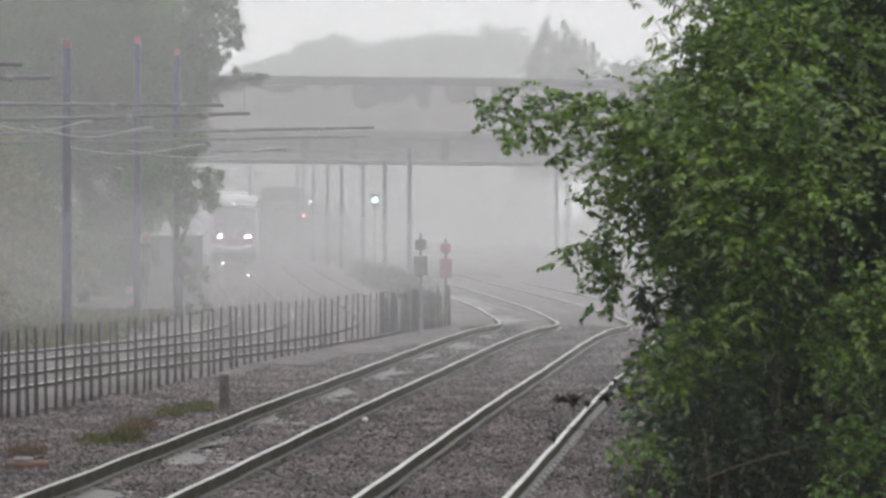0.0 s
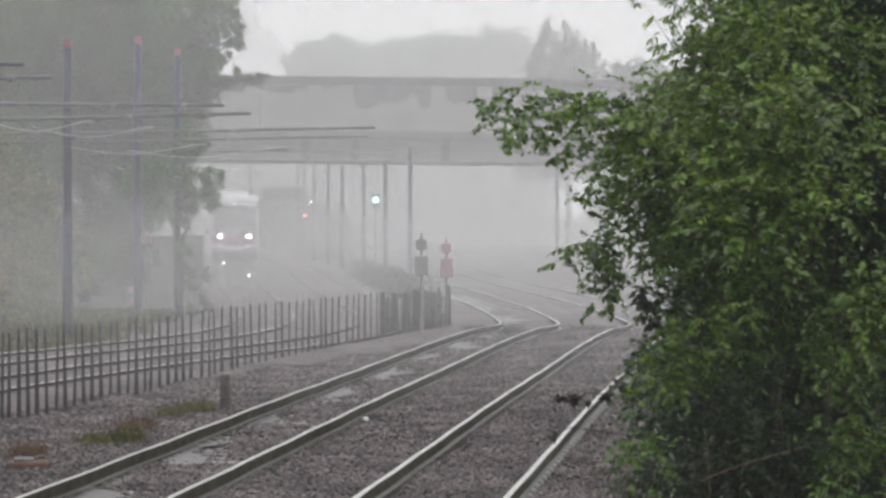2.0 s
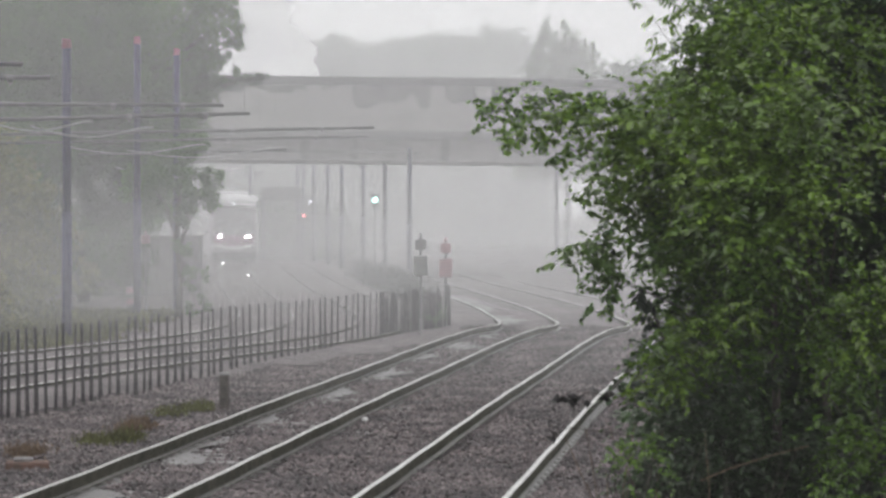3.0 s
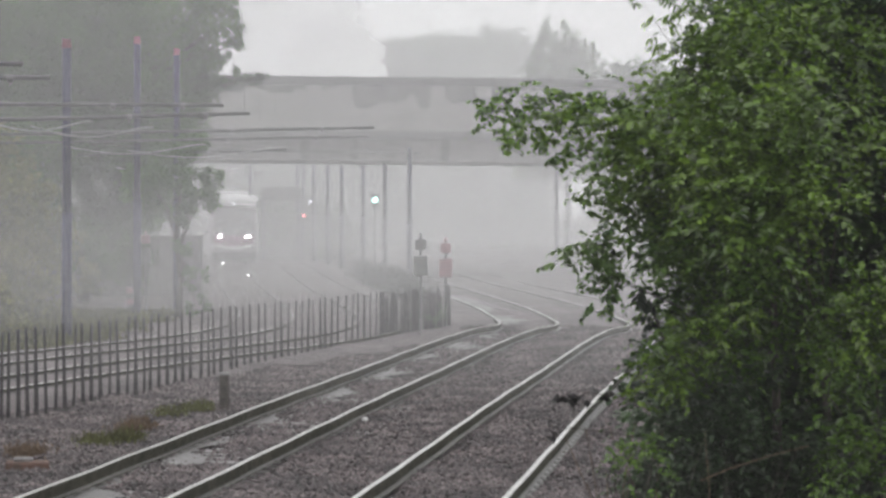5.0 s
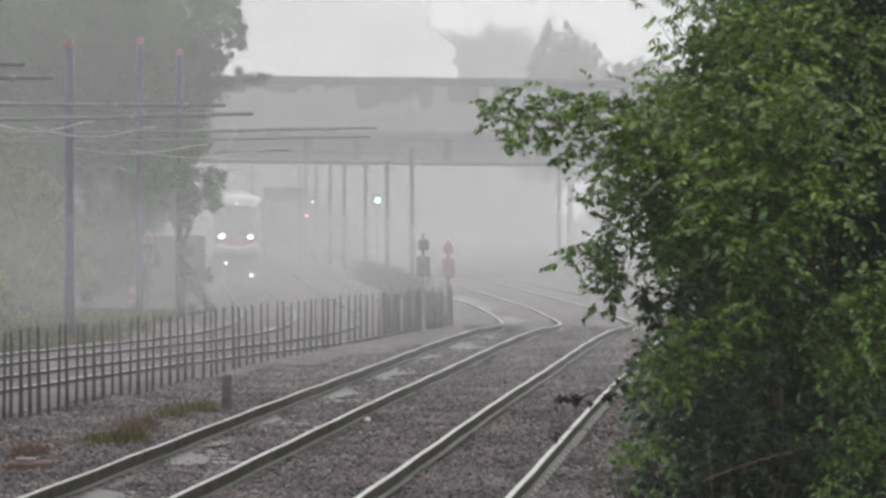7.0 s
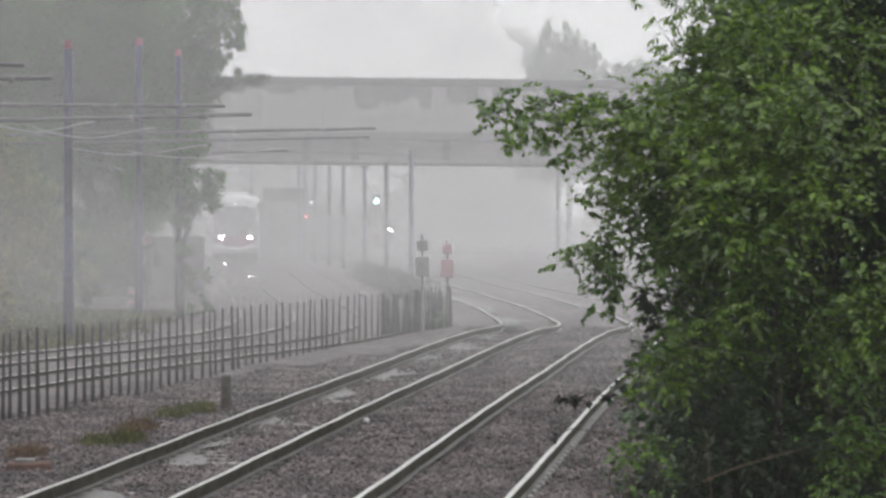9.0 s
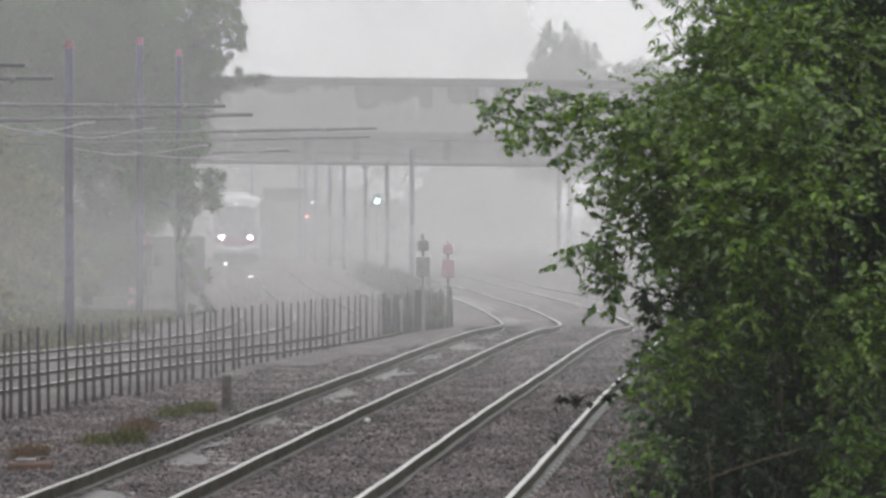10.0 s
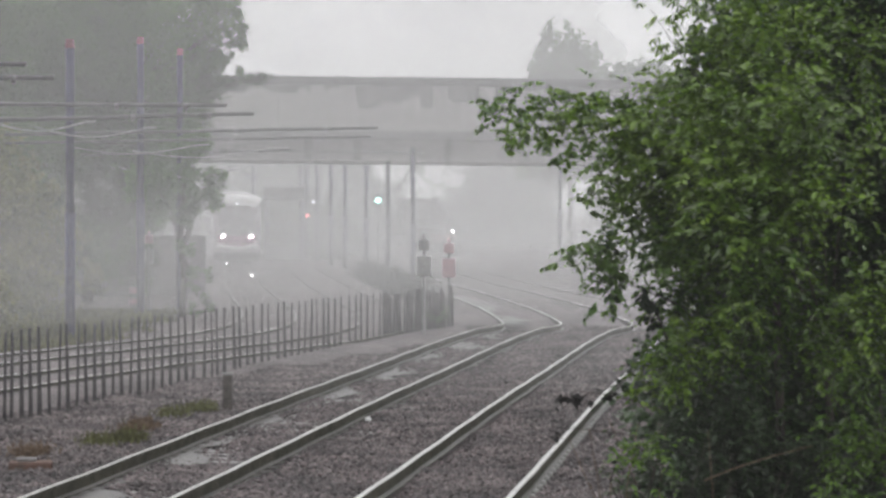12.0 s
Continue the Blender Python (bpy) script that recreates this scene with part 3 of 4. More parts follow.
# ---- fence between the railway and the tramway ----
def fence():
    e = empty("paling_fence", (0, 0, 0), "low dark steel paling fence with thin uneven uprights", "fence")
    rng = random.Random(11)
    bm = bmesh.new()
    box(bm, (0.07, 0.03, 1.27), (0, 0, 0.42), 0.006)
    for v in bm.verts:
        if v.co.z > 0.95:
            v.co.x *= 0.5
    pale = mesh_of(bm, "pale", M_FENCE)

    def put(x, y, h=1.0):
        p = new("pale", pale)
        p.parent = e
        p.matrix_local = pose(x, y, -0.03 + rng.uniform(-0.03, 0.03), rng.uniform(-1, 1), rng.uniform(-1.5, 1.5), rng.uniform(-20, 20)) @ Matrix.Diagonal((rng.uniform(0.7, 1.15), 1, h, 1))

    y = 42.0
    while y < 80.4:
        put(-6.3 + 0.158 * (y - 50), y, 1.11 - 0.0048 * (y - 50))
        y += (0.50 + 0.009 * (y - 50)) * rng.choice((0.72, 0.95, 1, 1, 1.05, 1.08, 1.4))
    while y < 88.6:
        put(-1.44 + 0.198 * (y - 80.6) + rng.uniform(-0.06, 0.06), y, rng.uniform(0.82, 0.95))
        y += rng.uniform(0.13, 0.25)
    for x, y in ((-1.45, 80.5), (-0.7, 84.5), (0.1, 88.8)):
        bm = bmesh.new()
        box(bm, (0.13, 0.11, 1.2), (x, y, 0.38), 0.015)
        part("post", bm, M_FENCE, e)
    # low dark scrub grown into the far end of the fence
    r = np.random.default_rng(12)
    c = clump_points(r, [(-0.75, 85.5, 0.1, 0.4), (-0.3, 86.8, 0.15, 0.45)], 1500)
    c[:, 2] = np.maximum(c[:, 2], -0.22)
    tagged(leaves("scrub", c, r.uniform(0.05, 0.11, len(c)), M_LEAF_DARK, None, 13, 0.6, label="dark low scrub tangled round the fence end"), category="scrub")


# ---- line-side signals and small things ----
def signal(at, top, case, low_case, label):
    e = empty("ground_signal", at, label, "signal", "line-side signals")
    bm = bmesh.new()
    tube(bm, (0, 0, -0.2), (0, 0, top), 0.04, 0.035, 10)
    part("post", bm, M_BLACK, e)
    bm = bmesh.new()
    box(bm, (0.27, 0.14, 0.25), (0, -0.07, top - 0.23), 0.02)
    part("upper_case", bm, case, e)
    bm = bmesh.new()
    box(bm, (0.34, 0.16, 0.48), (0, -0.08, top - 0.74), 0.02)
    lo = part("lower_case", bm, low_case, e)
    for z in (top - 0.62, top - 0.86):
        bm = bmesh.new()
        tube(bm, (0, -0.158, z), (0, -0.24, z), 0.085, 0.085, 14)
        part("hood", bm, low_case, lo)
    bm = bmesh.new()
    tube(bm, (0, 0, top - 0.06), (0, 0, top + 0.06), 0.05, 0.02, 10)
    part("finial", bm, case, e)


def colour_light(at, height, glowing, r, label):
    e = empty("colour_light_signal", at, label, "signal")
    bm = bmesh.new()
    tube(bm, (0, 0, -0.2), (0, 0, height), 0.06, 0.05, 10)
    part("post", bm, M_BLACK, e)
    bm = bmesh.new()
    box(bm, (0.42, 0.2, 0.85), (0, -0.1, height), 0.03)
    part("head", bm, M_BLACK, e)
    bm = bmesh.new()
    tube(bm, (0, -0.2, height), (0, -0.26, height), r, r, 20)
    part("lens", bm, glowing, e, "lit signal lens")


def small_things():
    signal((-0.54, 82, 0), 2.33, M_BLACK, M_GREYBOX, "small black and grey signal on a thin post by the fence")
    signal((0.07, 88, 0), 2.18, M_REDBOX, M_REDBOX, "small red signal case on a thin post by the fence")
    signal((-8.95, 102, 0), 2.3, M_REDBOX, M_BLACK, "slim dark tram signal with a red top before the trees")
    colour_light((-3.95, 197, 0), 3.62, G_GREEN, 0.165, "tall signal showing a bright green light in the mist")
    colour_light((-9.0, 220, 0), 2.72, G_RED, 0.085, "distant signal showing a small red light")
    colour_light((-8.7, 222, 0), 3.62, G_DIM, 0.1, "distant dim white lamp on a post")
    # marker post
    e = empty("marker_post", (-3.42, 53, -0.2), "short dark weathered wooden marker post in the ballast", "post")
    bm = bmesh.new()
    box(bm, (0.15, 0.15, 0.56), (0, 0, 0.26), 0.02)
    part("stub", bm, M_WOOD, e)
    bm = bmesh.new()
    box(bm, (0.17, 0.17, 0.03), (0, 0, 0.545), 0.01)
    part("top_plate", bm, M_BLACK, e)
    # white cup beside the rail
    bm = bmesh.new()
    bmesh.ops.create_icosphere(bm, subdivisions=2, radius=0.045, matrix=pose(-1.13, 49, -0.13))
    box(bm, (0.05, 0.05, 0.08), (-1.13, 49, -0.18), 0.01)
    tagged(part("rail_marker", bm, M_WHITE), "small round white marker beside the rail", "marker")
    # rusty plate with a pale pipe
    e = empty("cable_cover", (-5.0, 40.6, -0.2), "rust-brown cable cover lying in the ballast", "cover")
    bm = bmesh.new()
    box(bm, (0.52, 0.5, 0.1), (0.02, 0, 0.03), 0.02, 6)
    part("plate", bm, M_RUST, e)
    bm = bmesh.new()
    tube(bm, (-0.13, -0.1, 0.115), (0.1, -0.12, 0.115), 0.028, 0.028, 10)
    part("pipe", bm, M_SLEEPER, e, "short pale pipe")
    # board by the tramway
    e = empty("notice_board", (-9.2, 100.0, -0.1), "small red and white notice board by the tramway", "sign")
    bm = bmesh.new()
    tube(bm, (0, 0.05, -0.1), (0, 0.05, 0.9), 0.03, 0.03, 8)
    part("post", bm, M_ARM, e)
    bm = bmesh.new()
    box(bm, (0.3, 0.04, 0.62), (0, 0, 0.5), 0.01)
    b = part("board", bm, M_SLEEPER, e)
    for z in (0.68, 0.36):
        bm = bmesh.new()
        box(bm, (0.26, 0.012, 0.16), (0, -0.024, z), 0.002)
        part("red_bar", bm, M_REDBOX, b)
    # shallow water lying along the rails
    for y0, y1, a, b, z in PUDDLES:
        rng = random.Random(int(y0 * 7))
        ys = np.arange(y0, y1, 0.13)
        left, right = aside(MAIN_NEAR, a), aside(MAIN_NEAR, b)
        v = []
        for k, y in enumerate(ys):
            ends = min(1.0, 2.5 * min(k, len(ys) - 1 - k) / len(ys)) ** 0.6
            x0, x1 = at_y(left, y), at_y(right, y)
            cut = x0 + (x1 - x0) * ends * (0.62 + 0.22 * math.sin(y * 2.3 + y0) + rng.uniform(-0.18, 0.16))
            v += [(x0, y, 0), (max(cut, x0 + 0.02), y, 0)]
        ob = raw("puddle", v, [(2 * k, 2 * k + 1, 2 * k + 3, 2 * k + 2) for k in range(len(ys) - 1)], M_PUDDLE)
        ob.matrix_world = pose(0, 0, z)
        tagged(ob, "shallow rain puddle lying along the rails", "water", "puddles", "structure")
    # pale low wall beyond the tram stop
    bm = bmesh.new()
    box(bm, (2.4, 0.4, 0.95), (-10.3, 214, 0.2), 0.05)
    tagged(part("platform_wall", bm, M_SLEEPER), "low pale concrete wall beside the tram track", "wall", kind="structure")
    # glowing pieces added in place of the headlamps' glints on the wet tram rails
    for x, y, z in ((-12.2, 188, 0.17), (-9.0, 157, 0.02)):
        e = empty("headlamp_glint", (x, y, -0.2), "small glowing stand-in for a headlamp glint beside the tram rail", "lamp", "point indicators")
        bm = bmesh.new()
        box(bm, (0.3, 0.2, 0.24 + z), (0, 0.14, 0.1 + z * 0.5), 0.03)
        part("case", bm, M_GREYBOX, e)
        bm = bmesh.new()
        box(bm, (0.11, 0.04, 0.09), (0, 0.03, 0.2 + z - 0.06), 0.02)
        part("lens", bm, G_GLINT, e, "small glowing white glint piece")
    # grass tufts
    r = np.random.default_rng(21)
    for x, y, w, mt in ((-4.55, 44.5, 0.35, M_TUFT), (-4.25, 45.2, 0.25, M_TUFT), (-4.05, 50.5, 0.32, M_TUFT), (-3.75, 52, 0.3, M_TUFT), (-4.3, 47.6, 0.3, M_TWIG), (-5.2, 42.5, 0.3, M_TWIG)):
        n = 420
        c = np.stack([x + r.normal(0, w * 0.42, n), y + r.normal(0, w * 1.2, n), np.abs(r.normal(0, 0.06, n)) - 0.17], 1)
        tagged(leaves("grass_tuft", c, r.uniform(0.06, 0.15, n), mt, None, int(x * -100), 0.16, -1.1, "low tuft of yellowing grass in the ballast"), category="grass")


# ---- tram ----
def tram():
    e = empty("tram", (at_y(TRAM_FAR, 192), 192, 0), "white tram with pink lower front and lit headlamps in mist", "tram", turn=5)
    w = 1.4
    # cross-sections from the nose to the tail: (y, half width, bottom, top)
    rings = [(0.0, 1.12, 0.45, 3.4), (0.12, 1.22, 0.32, 3.62), (0.5, 1.34, 0.26, 3.8), (1.2, w, 0.24, 3.86), (3, w, 0.24, 3.9), (32, w, 0.24, 3.9)]
    v, f = [], []
    for y, hw, b, t in rings:
        for sx, sz in ((-1, 0), (1, 0), (1, 0.12), (1, 0.45), (0.97, 0.8), (0.86, 0.95), (0.6, 1.0), (-0.6, 1.0), (-0.86, 0.95), (-0.97, 0.8), (-1, 0.45), (-1, 0.12)):
            v.append((sx * hw * (0.88 if sz == 0 else 1), y, b + (t - b) * sz))
    k = 12
    for i in range(len(rings) - 1):
        for j in range(k):
            f.append((i * k + j, i * k + (j + 1) % k, (i + 1) * k + (j + 1) % k, (i + 1) * k + j))
    f += [tuple(range(k))[::-1], tuple(range((len(rings) - 1) * k, len(rings) * k))]
    raw("body", v, f, M_TRAM_SILVER, e)
    cap = []
    for y, hw, t in ((-0.06, 1.0, 3.5), (0.1, 1.2, 3.66), (0.5, 1.36, 3.84), (1.2, 1.42, 3.92), (32, 1.42, 3.95)):
        for sx, dz in ((-1, -0.3), (-0.97, -0.16), (-0.8, -0.02), (0, 0.05), (0.8, -0.02), (0.97, -0.16), (1, -0.3)):
            cap.append((sx * hw, y, t + dz))
    raw("roof_shell", cap, [(i * 7 + j, i * 7 + j + 1, i * 7 + 8 + j, i * 7 + 7 + j) for i in range(4) for j in range(6)] + [tuple(range(7))[::-1]], M_TRAM_WHITE, e, "white rounded roof shell", True)
    bm = bmesh.new()
    box(bm, (2.0, 0.1, 1.5), (0, -0.03, 2.35), 0.04)
    part("windscreen", bm, M_GLASS_DARK, e, "grey tram windscreen")
    bm = bmesh.new()
    box(bm, (1.5, 0.08, 0.2), (0, -0.03, 3.2), 0.03)
    part("destination_display", bm, M_GREYBOX, e)
    bm = bmesh.new()
    box(bm, (0.14, 0.05, 0.1), (0.0, -0.1, 3.42), 0.01)
    part("marker_light", bm, G_DIM, e, "small lit top marker lamp")
    bm = bmesh.new()
    box(bm, (2.3, 0.16, 0.62), (0, -0.06, 1.3), 0.06)
    part("front_panel", bm, M_TRAM_PINK, e, "pink lower front panel")
    bm = bmesh.new()
    bent(bm, [(-1.1, -0.06, 1.12), (-0.8, -0.16, 0.98), (-0.35, -0.2, 0.92), (0.35, -0.2, 0.92), (0.8, -0.16, 0.98), (1.1, -0.06, 1.12)], 0.09, 0.09, 10)
    part("bumper", bm, M_TRAM_WHITE, e, "white curved bumper strip", smooth=True)
    bm = bmesh.new()
    box(bm, (2.5, 0.3, 0.5), (0, 0.1, 0.42), 0.06)
    part("skirt", bm, M_ARM, e, "dark grey skirt below the bumper")
    for s in (-1, 1):
        bm = bmesh.new()
        box(bm, (0.2, 0.06, 0.13), (s * 0.80, -0.16, 1.55), 0.03)
        part("headlight", bm, G_HEAD, e, "bright white headlamp")
        bm = bmesh.new()
        box(bm, (0.05, 24, 1.1), (s * 1.395, 15, 2.2), 0.01)
        part("side_window", bm, M_GLASS_DARK, e)
    for y in (2.2, 4.0, 28, 30):
        for dx in (-0.752, 0.752):
            bm = bmesh.new()
            tube(bm, (dx - 0.05, y, 0.3), (dx + 0.05, y, 0.3), 0.3, 0.3, 18)
            part("wheel", bm, M_BLACK, e)
    bm = bmesh.new()
    box(bm, (1.9, 8, 0.3), (0, 9, 3.98), 0.05)
    part("roof_unit", bm, M_TRAM_WHITE, e)


def train():
    """A steam engine that comes out of the mist late in the shot, under its own steam."""
    e = new("steam_locomotive")
    tagged(e, "sooty black steam locomotive with one bright lamp deep in mist", "locomotive")
    bm = bmesh.new()
    tube(bm, (0, 0.2, 2.7), (0, 8.2, 2.7), 0.92, 0.92, 28)
    boiler = part("boiler", bm, M_LOCO, e, smooth=True)
    bm = bmesh.new()
    tube(bm, (0, 0.2, 2.7), (0, 0.08, 2.7), 0.86, 0.7, 28)
    tube(bm, (0, 0.1, 2.7), (0, 0.02, 2.7), 0.2, 0.12, 14)
    part("smokebox_door", bm, M_LOCO, boiler)
    bm = bmesh.new()
    tube(bm, (0, 1.0, 3.5), (0, 1.0, 4.0), 0.3, 0.27, 18)
    tube(bm, (0, 1.0, 3.98), (0, 1.0, 4.08), 0.34, 0.34, 18)
    part("chimney", bm, M_LOCO, boiler)
    bm = bmesh.new()
    bmesh.ops.create_uvsphere(bm, u_segments=16, v_segments=8, radius=0.42, matrix=pose(0, 4.4, 3.55))
    part("steam_dome", bm, M_LOCO, boiler, smooth=True)
    v, f = [], []
    for y in (8.2, 10.6):
        for x, z in ((-1.3, 1.2), (1.3, 1.2), (1.3, 3.4), (0.95, 3.8), (0.4, 4.0), (-0.4, 4.0), (-0.95, 3.8), (-1.3, 3.4)):
            v.append((x, y, z))
    f = [(j, (j + 1) % 8, 8 + (j + 1) % 8, 8 + j) for j in range(8)] + [tuple(range(8))[::-1], tuple(range(8, 16))]
    raw("cab", v, f, M_LOCO, e)
    bm = bmesh.new()
    box(bm, (2.5, 8.4, 0.14), (0, 4.2, 1.42), 0.03)
    part("running_plate", bm, M_LOCO, e)
    bm = bmesh.new()
    box(bm, (2.5, 0.14, 0.45), (0, -0.05, 1.1), 0.02)
    beam = part("buffer_beam", bm, M_REDBOX, e, "dull red buffer beam")
    for sx in (-1, 1):
        bm = bmesh.new()
        tube(bm, (sx * 0.87, -0.12, 1.08), (sx * 0.87, -0.5, 1.08), 0.09, 0.09, 12)
        tube(bm, (sx * 0.87, -0.5, 1.08), (sx * 0.87, -0.55, 1.08), 0.23, 0.23, 16)
        part("buffer", bm, M_LOCO, beam)
        for y, r in ((1.2, 0.46), (3.4, 0.85), (5.4, 0.85), (7.4, 0.85)):
            bm = bmesh.new()
            tube(bm, (sx * 0.752 - 0.07, y, r), (sx * 0.752 + 0.07, y, r), r, r, 20)
            part("wheel", bm, M_LOCO, e)
    v = [(x, y, z) for y in (11.0, 17.5) for x, z in ((-1.3, 0.9), (1.3, 0.9), (1.3, 3.0), (1.0, 3.3), (-1.0, 3.3), (-1.3, 3.0))]
    raw("tender", v, [(j, (j + 1) % 6, 6 + (j + 1) % 6, 6 + j) for j in range(6)] + [tuple(range(6))[::-1], tuple(range(6, 12))], M_LOCO, e)
    bm = bmesh.new()
    tube(bm, (1.08, 0.02, 1.58), (1.08, -0.26, 1.58), 0.085, 0.085, 16)
    part("headlight", bm, G_TRAIN, e, "single bright headlamp")
    # steam trailing from the chimney
    k = 32
    v = [(0, 0, 0)] + [(1.3 * math.cos(i / k * 6.283), 1.3 * math.sin(i / k * 6.283), 0) for i in range(k)]
    mt = mist("chimney_steam", 0.9, 0.7, 1.3, True, thick=True)
    for x, y, z, r in ((1.5, 1.6, 5.4, 1.3), (2.0, 1.8, 6.9, 1.7), (0.6, 3.0, 6.0, 1.9), (1.2, 12.0, 4.6, 2.6), (-1.2, 13.0, 6.2, 2.2)):
        ob = raw("steam_puff", v, [(0, 1 + i, 1 + (i + 1) % k) for i in range(k)], mt, e, "pale torn steam from the chimney")
        ob.matrix_local = pose(x, y, z, 60) @ Matrix.Diagonal((r, r, 1, 1))
    return e


# ---- vegetation ----
def near_plants():
    """Broad-leaved tree, willow shoots and undergrowth beside the platform end."""
    rng = np.random.default_rng(31)
    rnd = random.Random(31)

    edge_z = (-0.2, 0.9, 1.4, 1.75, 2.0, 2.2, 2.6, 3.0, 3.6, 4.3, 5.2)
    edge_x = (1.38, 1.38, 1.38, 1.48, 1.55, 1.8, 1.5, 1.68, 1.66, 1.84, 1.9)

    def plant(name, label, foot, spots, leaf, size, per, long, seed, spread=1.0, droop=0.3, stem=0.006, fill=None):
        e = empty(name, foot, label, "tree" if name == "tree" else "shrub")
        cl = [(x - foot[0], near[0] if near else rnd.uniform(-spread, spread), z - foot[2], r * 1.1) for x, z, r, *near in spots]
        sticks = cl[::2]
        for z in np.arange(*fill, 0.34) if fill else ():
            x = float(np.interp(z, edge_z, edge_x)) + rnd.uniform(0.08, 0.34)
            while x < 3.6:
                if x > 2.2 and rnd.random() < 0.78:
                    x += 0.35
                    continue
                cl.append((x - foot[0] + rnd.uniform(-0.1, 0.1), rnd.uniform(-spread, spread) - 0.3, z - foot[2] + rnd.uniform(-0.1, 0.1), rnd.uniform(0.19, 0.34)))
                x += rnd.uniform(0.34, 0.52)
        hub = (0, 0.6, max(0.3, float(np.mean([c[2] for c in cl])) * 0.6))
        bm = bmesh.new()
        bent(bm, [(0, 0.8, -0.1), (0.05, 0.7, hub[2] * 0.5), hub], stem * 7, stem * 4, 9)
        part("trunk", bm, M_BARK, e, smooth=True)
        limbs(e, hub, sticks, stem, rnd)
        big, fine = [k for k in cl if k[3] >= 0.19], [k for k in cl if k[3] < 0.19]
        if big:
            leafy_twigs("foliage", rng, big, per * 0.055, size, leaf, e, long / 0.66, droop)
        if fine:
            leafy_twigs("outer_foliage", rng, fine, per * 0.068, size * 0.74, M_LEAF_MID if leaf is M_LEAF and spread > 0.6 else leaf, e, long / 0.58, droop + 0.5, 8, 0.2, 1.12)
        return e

    # deep foliage behind the outer sprays, shade of the hollows put into its darker leaves
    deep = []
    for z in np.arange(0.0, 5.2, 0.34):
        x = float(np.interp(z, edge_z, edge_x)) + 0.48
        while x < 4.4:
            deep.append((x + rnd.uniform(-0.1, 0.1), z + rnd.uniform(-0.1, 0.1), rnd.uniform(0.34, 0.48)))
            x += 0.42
    plant("shrub", "deep mass of leafy shrubs beside the track, inner shade put into dark leaves", (3.0, 24.2, -0.2), deep, M_LEAF_DARK, 0.085, 13500, 0.6, 40, 0.9)
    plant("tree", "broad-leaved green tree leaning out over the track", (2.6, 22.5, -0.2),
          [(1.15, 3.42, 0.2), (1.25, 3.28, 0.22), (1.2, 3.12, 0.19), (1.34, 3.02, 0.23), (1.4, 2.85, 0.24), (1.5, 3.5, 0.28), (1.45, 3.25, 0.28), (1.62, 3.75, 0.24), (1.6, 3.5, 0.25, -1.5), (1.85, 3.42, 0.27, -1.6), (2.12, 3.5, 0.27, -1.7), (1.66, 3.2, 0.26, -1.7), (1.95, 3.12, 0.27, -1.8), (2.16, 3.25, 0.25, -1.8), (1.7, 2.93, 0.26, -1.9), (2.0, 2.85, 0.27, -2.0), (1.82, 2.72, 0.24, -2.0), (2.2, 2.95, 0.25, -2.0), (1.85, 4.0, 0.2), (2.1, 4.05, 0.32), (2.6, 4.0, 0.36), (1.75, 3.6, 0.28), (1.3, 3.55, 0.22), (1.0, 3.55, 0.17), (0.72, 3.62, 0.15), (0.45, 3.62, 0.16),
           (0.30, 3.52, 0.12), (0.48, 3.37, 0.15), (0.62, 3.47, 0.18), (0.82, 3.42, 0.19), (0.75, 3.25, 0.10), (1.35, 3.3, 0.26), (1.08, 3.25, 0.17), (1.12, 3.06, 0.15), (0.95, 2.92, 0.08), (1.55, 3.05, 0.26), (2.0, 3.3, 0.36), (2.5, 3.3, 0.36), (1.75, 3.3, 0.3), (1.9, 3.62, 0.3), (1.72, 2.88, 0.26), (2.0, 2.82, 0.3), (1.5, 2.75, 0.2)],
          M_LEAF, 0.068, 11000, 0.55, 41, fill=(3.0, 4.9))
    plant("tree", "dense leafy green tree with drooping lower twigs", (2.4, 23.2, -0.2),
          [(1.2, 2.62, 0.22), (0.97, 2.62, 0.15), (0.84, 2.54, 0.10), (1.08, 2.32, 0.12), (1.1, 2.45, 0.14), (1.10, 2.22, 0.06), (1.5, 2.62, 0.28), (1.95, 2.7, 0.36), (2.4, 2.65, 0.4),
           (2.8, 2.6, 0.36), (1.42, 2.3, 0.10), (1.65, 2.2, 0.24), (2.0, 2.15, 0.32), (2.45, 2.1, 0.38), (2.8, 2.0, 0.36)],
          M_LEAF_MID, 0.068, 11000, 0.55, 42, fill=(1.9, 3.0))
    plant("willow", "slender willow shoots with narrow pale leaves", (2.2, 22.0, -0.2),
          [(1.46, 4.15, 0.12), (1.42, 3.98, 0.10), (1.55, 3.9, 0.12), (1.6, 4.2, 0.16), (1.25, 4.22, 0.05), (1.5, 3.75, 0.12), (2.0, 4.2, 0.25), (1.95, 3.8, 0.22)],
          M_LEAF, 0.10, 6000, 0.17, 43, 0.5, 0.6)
    # the shade low under the trees is put into a darker leaf colour
    plant("undergrowth", "tangled undergrowth beside the outer rail, shade put into its dark leaves", (2.0, 22.2, -0.2),
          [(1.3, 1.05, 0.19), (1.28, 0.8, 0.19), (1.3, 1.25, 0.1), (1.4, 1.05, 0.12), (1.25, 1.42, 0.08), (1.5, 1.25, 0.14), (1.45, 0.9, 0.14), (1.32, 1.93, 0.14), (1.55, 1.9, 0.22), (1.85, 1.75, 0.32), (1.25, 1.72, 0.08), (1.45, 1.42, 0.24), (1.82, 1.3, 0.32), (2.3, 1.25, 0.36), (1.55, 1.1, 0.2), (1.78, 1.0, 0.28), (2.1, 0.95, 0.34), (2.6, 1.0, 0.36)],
          M_LEAF_SHADE, 0.06, 11000, 0.55, 44, 0.7, fill=(0.3, 1.9))
